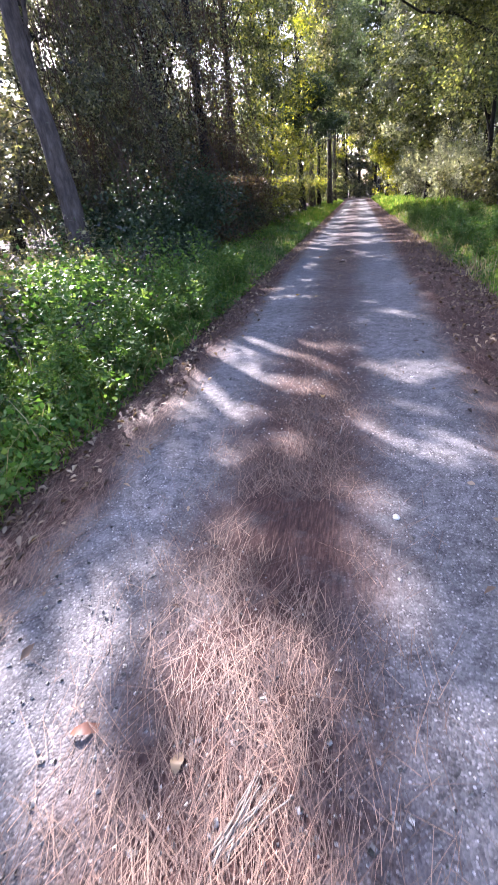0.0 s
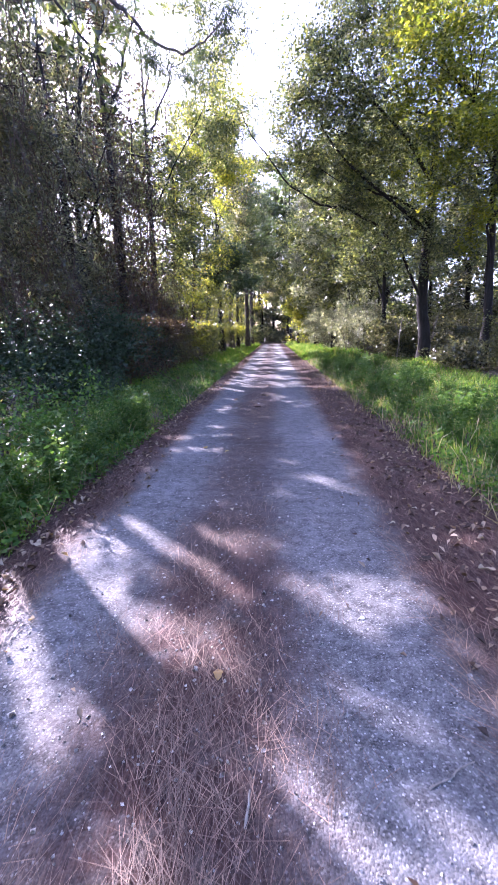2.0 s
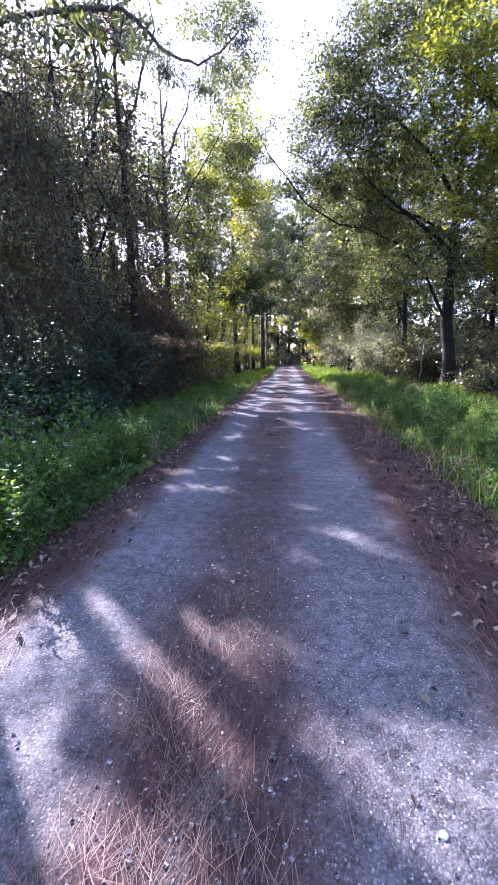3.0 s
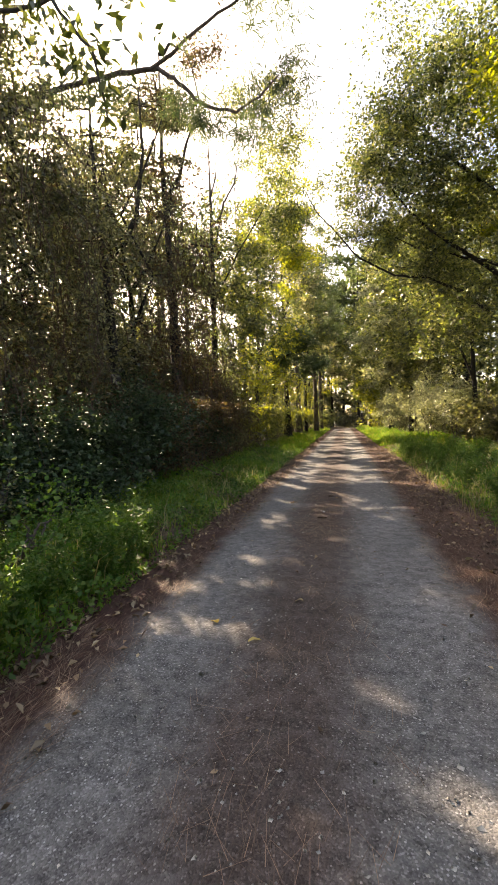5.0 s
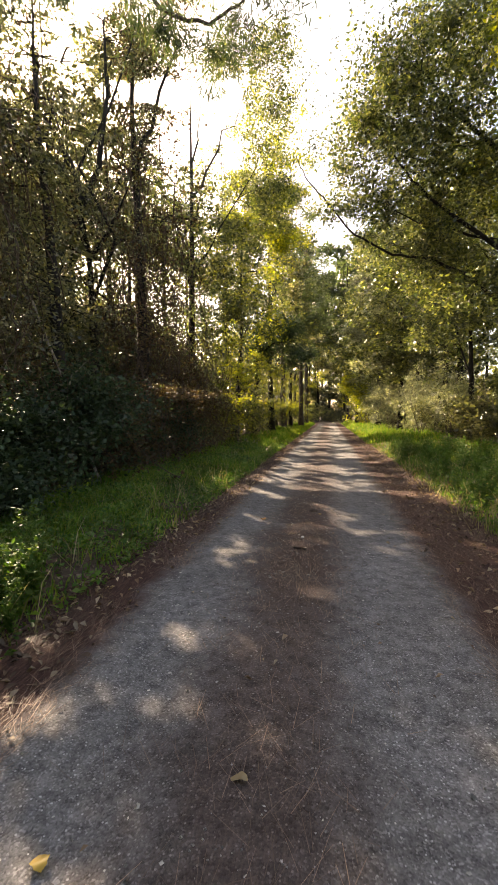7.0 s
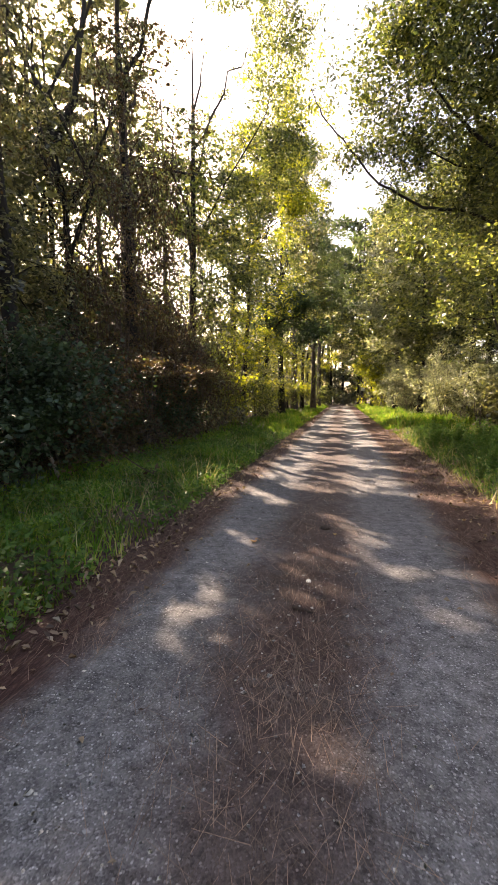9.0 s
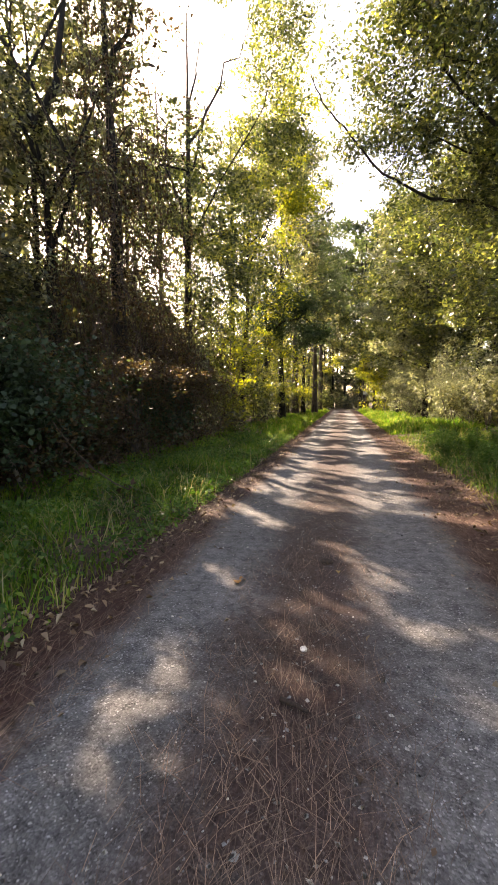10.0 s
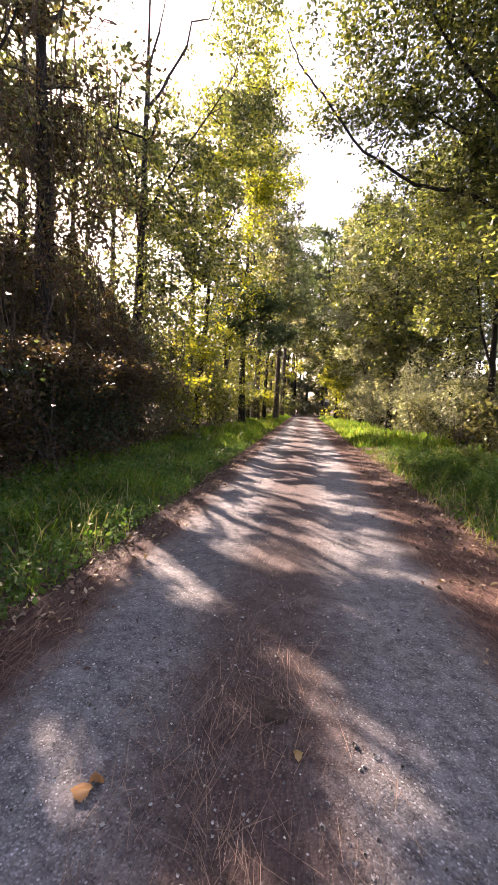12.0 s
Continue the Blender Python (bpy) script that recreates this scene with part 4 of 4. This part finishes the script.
for x, y, r, t, mat in [(6.3, 26.2, 1.0, 2.4, M_OLIVE), (7.6, 30, 1.4, 3.6, M_OAK), (6.0, 36.2, 1.2, 3.4, M_SILVER), (7.4, 41, 1.5, 4.6, M_OAK), (5.7, 46.6, 1.3, 4.4, M_SILVER), (6.8, 51, 1.6, 5.0, M_OAK), (5.0, 53, 1.2, 3.2, M_SILVER),
                        (5.6, 58.5, 1.5, 4.6, M_OAK), (5.2, 65, 1.6, 4.4, M_OLIVE), (4.8, 71, 1.7, 4.6, M_OAK), (8.6, 47, 1.8, 5.2, M_OLIVE), (8.6, 56, 1.8, 5.2, M_OLIVE), (-6.6, 36, 1.5, 4.8, M_OLIVE), (-6.4, 41, 1.4, 4.6, M_OAK),
                        (-6.6, 46.5, 1.6, 4.6, M_YELLOW), (-6.4, 52.5, 1.6, 4.6, M_OAK), (-6.2, 60, 1.8, 4.8, M_OAK), (-5.0, 70, 1.8, 4.6, M_OAK), (-3.6, 79, 1.8, 3.2, M_OAK), (6.4, 81, 1.8, 3.0, M_OAK), (0.6, 86, 2.2, 2.2, M_OLIVE), (-8, 84, 2.2, 4, M_OAK), (8, 84, 2.2, 4, M_OAK)]:
    shrub((x, y, 0), r, r * 1.3, t, mat, "leafy understorey shrub filling the wood's edge", 110, 30, 0.13 if y < 75 else 0.2, "understorey shrubs", cull=y < 40)
for i in range(9):
    shrub((-16 + 4 * i, 93 + R.uniform(-3, 3), 0), 2.4, 2.2, R.uniform(6, 9), M_OLIVE, "dark undergrowth beneath the pine stand", 90, 24, 0.3, "undergrowth beneath the pines", cull=False)

# ---------------------------------------------------------------- hanging vines
strands, hung, drapes = [], [], []
nests = []
for n, x, y0, y1, z0, z1 in [(40, -6.2, 9.6, 13.2, 2.4, 8.6), (14, -5.6, 12.6, 17.0, 1.2, 2.4), (40, -5.9, 17.6, 23, 2.4, 9.8), (10, -5.5, 22, 25, 2, 4.5)]:
    nests.append(np.stack([R.normal(x, 0.55, n), R.uniform(y0, y1, n), R.uniform(z0, z1, n)], 1))
nests = np.concatenate(nests)
for i in range(980):
    c = nests[R.integers(len(nests))]
    x, y, z1 = c + R.normal(size=3) * (0.4, 0.5, 0.6)
    z0 = max(0.3, z1 - R.uniform(1.0, 4.6))
    way = bent((x, y, z1), (x + R.normal(0.3, 0.5), y + R.normal(0, 0.4), z0), R.uniform(-0.3, 0.2), 0.07, 7)
    strands.append((way, np.full(7, R.uniform(0.004, 0.011)), 3))
    k = R.poisson(105)
    s = R.uniform(0, 6, k)
    where = np.stack([np.interp(s, np.arange(7), way[:, c]) for c in range(3)], 1) + R.normal(size=(k, 3)) * 0.15
    (drapes if y < 12.8 + R.normal(0, 0.7) or z1 > 8.6 else hung).append(where)
vines = thing("hanging_vines", (0, 0, 0), "curtain of brown dry vines hanging from the trees", "vines", kind="stuff")
tagged(part("vine_strand", tube_mesh("vine_strand", strands, M_VINE), vines), kind="stuff")
tagged(part("foliage", leaf_cloud("foliage", np.concatenate(hung), 0.082, M_BROWN, True, 0.5, 0.55), vines), kind="stuff")
tagged(part("foliage", leaf_cloud("foliage", np.concatenate(drapes), 0.082, M_OLIVE, True, 0.5, 0.55), vines, "grey-green leaves of the higher vines"), kind="stuff")

# dead poles and saplings


def dead_stem(way, r, label, side=2):
    base = np.array(way[0], float)
    ob = thing("dead_sapling", base, label, "dead tree", "dead stems")
    p = smooth_path(np.array(way, float) - base, 5)
    part("trunk", tube_mesh("trunk", [(p, np.linspace(r, r * 0.4, len(p)), 6)], M_DEAD), ob)
    for i in range(side):
        q = p[R.integers(len(p) // 3, len(p))]
        part("limb", tube_mesh("limb", [(bent(q, q + R.normal(0, 0.35, 3) + (0, 0, 0.4), 0, 0.05, 4), np.linspace(r * 0.4, 0.003, 4), 4)], M_DEAD), ob)
    return ob


dead_stem([(-4.55, 14, 0), (-5.37, 14, 2.2), (-6.23, 14, 4.5), (-6.85, 14, 6.4)], 0.035, "thin dead pole leaning against the thicket", 3)
for x, y, dx, h in [(6.4, 23.5, 0.25, 2.3), (6.9, 24.5, -0.3, 2.0), (7.6, 22.6, 0.5, 2.6), (8.2, 24.8, -0.5, 3.0), (6.3, 29.5, 0.2, 3.2), (6.9, 30.5, -0.1, 3.6), (5.9, 31, 0.15, 2.6), (9.4, 22.8, 0.6, 2.4), (7.4, 26.2, -0.6, 2.8)]:
    dead_stem([(x, y, 0), (x + dx * 0.4, y, h * 0.5), (x + dx, y + 0.1, h)], 0.04, "pale dead sapling standing between the trunks")

# ---------------------------------------------------------------- the wood beyond
far_pine = tree("pine_tree", (-14, 84, 0), [(0, 0, 8), (0.15, 0, 16), (0, 0, 25)], 0.2, [(0, 0, 15, 2.6, 2.6, 6), (0, 0, 22.5, 2.4, 2.4, 3.6)],
                "slim dark-trunked pine in the stand at the end of the track", "tree", M_NEEDLE, 70, 17, 0.55, M_OAK_BARK, slim=0.35, group="pine stand", cull=False, free_limbs=4, fine=0.3)
for i in range(54):
    x, y = R.uniform(-18, 18), 80 + 34 * R.random() ** 1.2
    copy_thing(far_pine, pose(x, y, 0, 0, 0, R.uniform(0, 360)) @ Matrix.Scale((R.uniform(0.6, 0.8) if x < -4 else R.uniform(1.1, 1.4)), 4))
far_tree = tree("broadleaf_tree", (-17, 12, 0), [(0, 0, 4), (0.2, 0, 8), (0, 0, 13)], 0.2, [(0, 0, 9.5, 3.4, 3.4, 4.6), (0, 0, 4, 3.3, 3.3, 3.6)],
                "broadleaf tree deep in the wood", "tree", M_OAK, 110, 17, 0.38, group="deep wood", cull=False, fine=0.4)
spots = [(-17, 4), (-16.5, 20), (-17, 27), (-16, 35), (-16, 43), (-15, 52), (-14, 61), (-13, 70), (-23, 8), (-24, 16), (-23, 25), (-24, 34), (-23, 44), (-22, 55), (-21, 66), (18, 6), (17, 14), (18, 22), (17.5, 30),
         (17, 38), (17, 47), (16.5, 56), (15, 66), (13, 74), (24, 12), (24, 24), (24, 36), (24, 48), (23, 60), (-32, 10), (-33, 24), (-32, 38), (-32, 54), (32, 14), (32, 30), (32, 46), (30, 64),
         (-5, 96), (0, 101), (4, 97), (9, 98), (-10, 92), (12, 90), (-2, 110), (5, 112), (-13, 96), (15, 92), (-20, 88), (20, 84), (0, 122), (-9, 124), (8, 123), (-18, 120), (17, 120), (-28, 105), (27, 105), (-40, 70), (40, 75), (-12, -6), (-7, -9), (7.5, -7), (12, -3), (10.5, 2), (16, -4), (-16, -4)]
# the last seven stand unseen behind the start, added to block sky light
for x, y in spots:
    low = 0.62 if -26 < x < -11 and y < 75 else 1.0
    copy_thing(far_tree, pose(x + R.normal(0, 0.6), y + R.normal(0, 0.6), 0, 0, 0, R.uniform(0, 360)) @ Matrix.Scale(low * R.uniform(0.85, 1.2), 4))

# ---------------------------------------------------------------- small things on the track


def fallen_leaf(place, length, width, turn, colour, label):
    mat = leaf_material("fallen_leaf", [tuple(0.8 * c for c in colour), colour], 0.2, 0.5)
    n = 9
    t = np.linspace(0, 1, n)
    half = width * 0.5 * np.sin(t * math.pi) ** 0.55 * (1 + 0.12 * np.sin(t * 17)) + 0.001
    z = 0.012 * np.sin(t * 5) + 0.008
    v = np.concatenate([np.stack([-half, t * length, z + half * 0.15], 1), np.stack([0 * t, t * length, z], 1), np.stack([half, t * length, z + half * 0.1], 1)])
    i = np.arange(n - 1)[:, None]
    me = quad_mesh("fallen_leaf", v, np.concatenate([i + [0, n, n + 1, 1], i + [n, 2 * n, 2 * n + 1, n + 1]], 0), mat, smooth=True)
    ob = tagged(new("fallen_leaf", me), label, "leaf", "fallen leaves on the track")
    x, y = place
    ob.matrix_world = pose(x, y, float(road_height(np.array(x), np.array(y))) + 0.006, 0, 0, turn)
    return ob


for place, ln, wd, turn, col, label in [
        ((-0.2, 4.2), 0.075, 0.035, 15, (0.5, 0.45, 0.36), "pale dry leaf lying on the gravel"),
        ((-0.08, 2.1), 0.09, 0.045, 5, (0.42, 0.27, 0.1), "ochre leaf among pine needles"),
        ((-0.5, 6.36), 0.12, 0.04, -50, (0.5, 0.4, 0.14), "long yellow leaf lying on the gravel"),
        ((-0.8, 6.63), 0.08, 0.06, 40, (0.55, 0.36, 0.06), "orange-yellow leaf on the gravel"),
        ((-0.78, 11.7), 0.1, 0.075, 20, (0.42, 0.2, 0.06), "large curled orange leaf on the gravel"),
        ((-0.79, 11.79), 0.06, 0.045, -60, (0.36, 0.17, 0.06), "curled orange leaf on the gravel"),
        ((-0.76, -0.78), 0.12, 0.04, -65, (0.24, 0.1, 0.06), "narrow red-brown leaf on the gravel"),
        ((-0.34, -0.84), 0.07, 0.04, 10, (0.35, 0.25, 0.15), "small tan leaf among the needles"),
        ((1.37, 2.27), 0.06, 0.035, 20, (0.55, 0.5, 0.43), "pale dry leaf on the red straw"),
        ((1.22, 3.88), 0.06, 0.04, 70, (0.5, 0.44, 0.36), "pale dry leaf on the red straw"),
        ((1.5, 4.22), 0.06, 0.035, 30, (0.5, 0.44, 0.36), "pale dry leaf on the red straw"),
        ((0.02, 12.0), 0.08, 0.04, 5, (0.42, 0.27, 0.11), "ochre leaf on the gravel"),
        ((-0.18, 7.1), 0.08, 0.045, 80, (0.38, 0.29, 0.17), "tan leaf on the gravel")]:
    fallen_leaf(place, ln, wd, turn, col, label)


def stone(place, size, mat, label, name="stone"):
    bm = bmesh.new()
    bmesh.ops.create_icosphere(bm, subdivisions=2, radius=1)
    for v in bm.verts:
        v.co *= 1 + 0.25 * noise.noise(v.co * 1.7 + Vector((place[0], place[1], 0)) * 3)
        v.co = Vector((v.co.x * size[0], v.co.y * size[1], v.co.z * size[2]))
    me = bpy.data.meshes.new(name)
    bm.to_mesh(me)
    bm.free()
    me.materials.append(mat)
    ob = tagged(new(name, me), label, "stone" if name == "stone" else "pine cone")
    ob.location = (*place, float(road_height(np.array(place[0]), np.array(place[1]))) + size[2] * 0.5)
    return ob


M_WHITE = plain_material("white_stone", [(0.3, (0.5, 0.49, 0.47)), (0.7, (0.75, 0.74, 0.72))], 40, 0.8, 0.3, 0.004)
M_CONE = plain_material("dark_cone", [(0.3, (0.02, 0.014, 0.01)), (0.7, (0.08, 0.05, 0.035))], 60, 0.9, 0.6, 0.01)
stone((-0.17, 10.82), (0.022, 0.032, 0.009), M_WHITE, "white stone lying on the gravel")
stone((0.42, 0.54), (0.02, 0.022, 0.012), M_WHITE, "white stone lying on the gravel")
stone((0.7, 2.62), (0.015, 0.017, 0.009), M_WHITE, "small white stone on the gravel")
stone((1.28, 3.29), (0.05, 0.028, 0.02), M_CONE, "dark fallen pine cone on the straw", "pine_cone")
stone((-0.09, 12.26), (0.06, 0.045, 0.028), M_CONE, "dark fallen pine cone on the gravel", "pine_cone")


def stick(a, b, r, mat, label):
    base = np.array([*a, 0.0])
    base[2] = float(road_height(np.array(a[0]), np.array(a[1]))) + r
    way = bent((0, 0, 0), (b[0] - a[0], b[1] - a[1], 0.012), 0.004, 0.03, 6)
    ob = new("stick", tube_mesh("stick", [(way, np.linspace(r, r * 0.6, 6), 6)], mat))
    ob.location = base
    return tagged(ob, label, "stick")


stick((-0.24, 10.34), (-0.1, 10.26), 0.014, M_CONE, "short dark stick lying on the gravel")
stick((0.09, 1.46), (0.1, 1.58), 0.006, M_DEAD, "short pale twig on the gravel")
stick((0.75, 1.62), (0.95, 1.72), 0.004, M_DEAD, "thin pale twig on the gravel")
for i in range(14):
    stick((-0.16 + R.normal(0, 0.025), -1.02 + R.normal(0, 0.02)), (-0.06 + R.normal(0, 0.03), -0.82 + R.normal(0, 0.03)), 0.003, M_DEAD, "pale dry grass stalk lying in a bundle on the needles")

# tree added behind the bank only to dapple the near track with shade
tree("broadleaf_tree", (-10.2, 12.0, 0), [(0, 0, 3), (0.2, 0, 6), (0, 0, 11)], 0.18,
     [(0, 0, 9, 2.1, 2.0, 2.2), (-0.2, 1.6, 9.4, 1.6, 1.6, 1.6)], "broadleaf tree added behind the bank to shade the near track", "tree", M_OLIVE, 170, 60, 0.09)


def board_sign(place):
    """A small blank white board on a wooden post."""
    ob = thing("sign", place, "small white sign board on a wooden post at the track's end", "sign")
    part("post", tube_mesh("post", [(np.array([(0, 0.04, -0.1), (0.01, 0.04, 1.4), (0, 0.04, 2.9)]), np.array([0.06, 0.055, 0.05]), 8)], M_BARK), ob)
    bm = bmesh.new()
    bmesh.ops.create_cube(bm, size=1.0, matrix=Matrix.Translation((0, -0.04, 2.6)) @ Matrix.Diagonal((0.62, 0.03, 0.62, 1)))
    bmesh.ops.bevel(bm, geom=bm.edges[:], offset=0.008, segments=2, affect="EDGES")
    me = bpy.data.meshes.new("board")
    bm.to_mesh(me)
    bm.free()
    me.materials.append(M_WHITE)
    part("board", me, ob, "white painted board")
    return ob


board_sign((3.25, 77.5, 0.1))
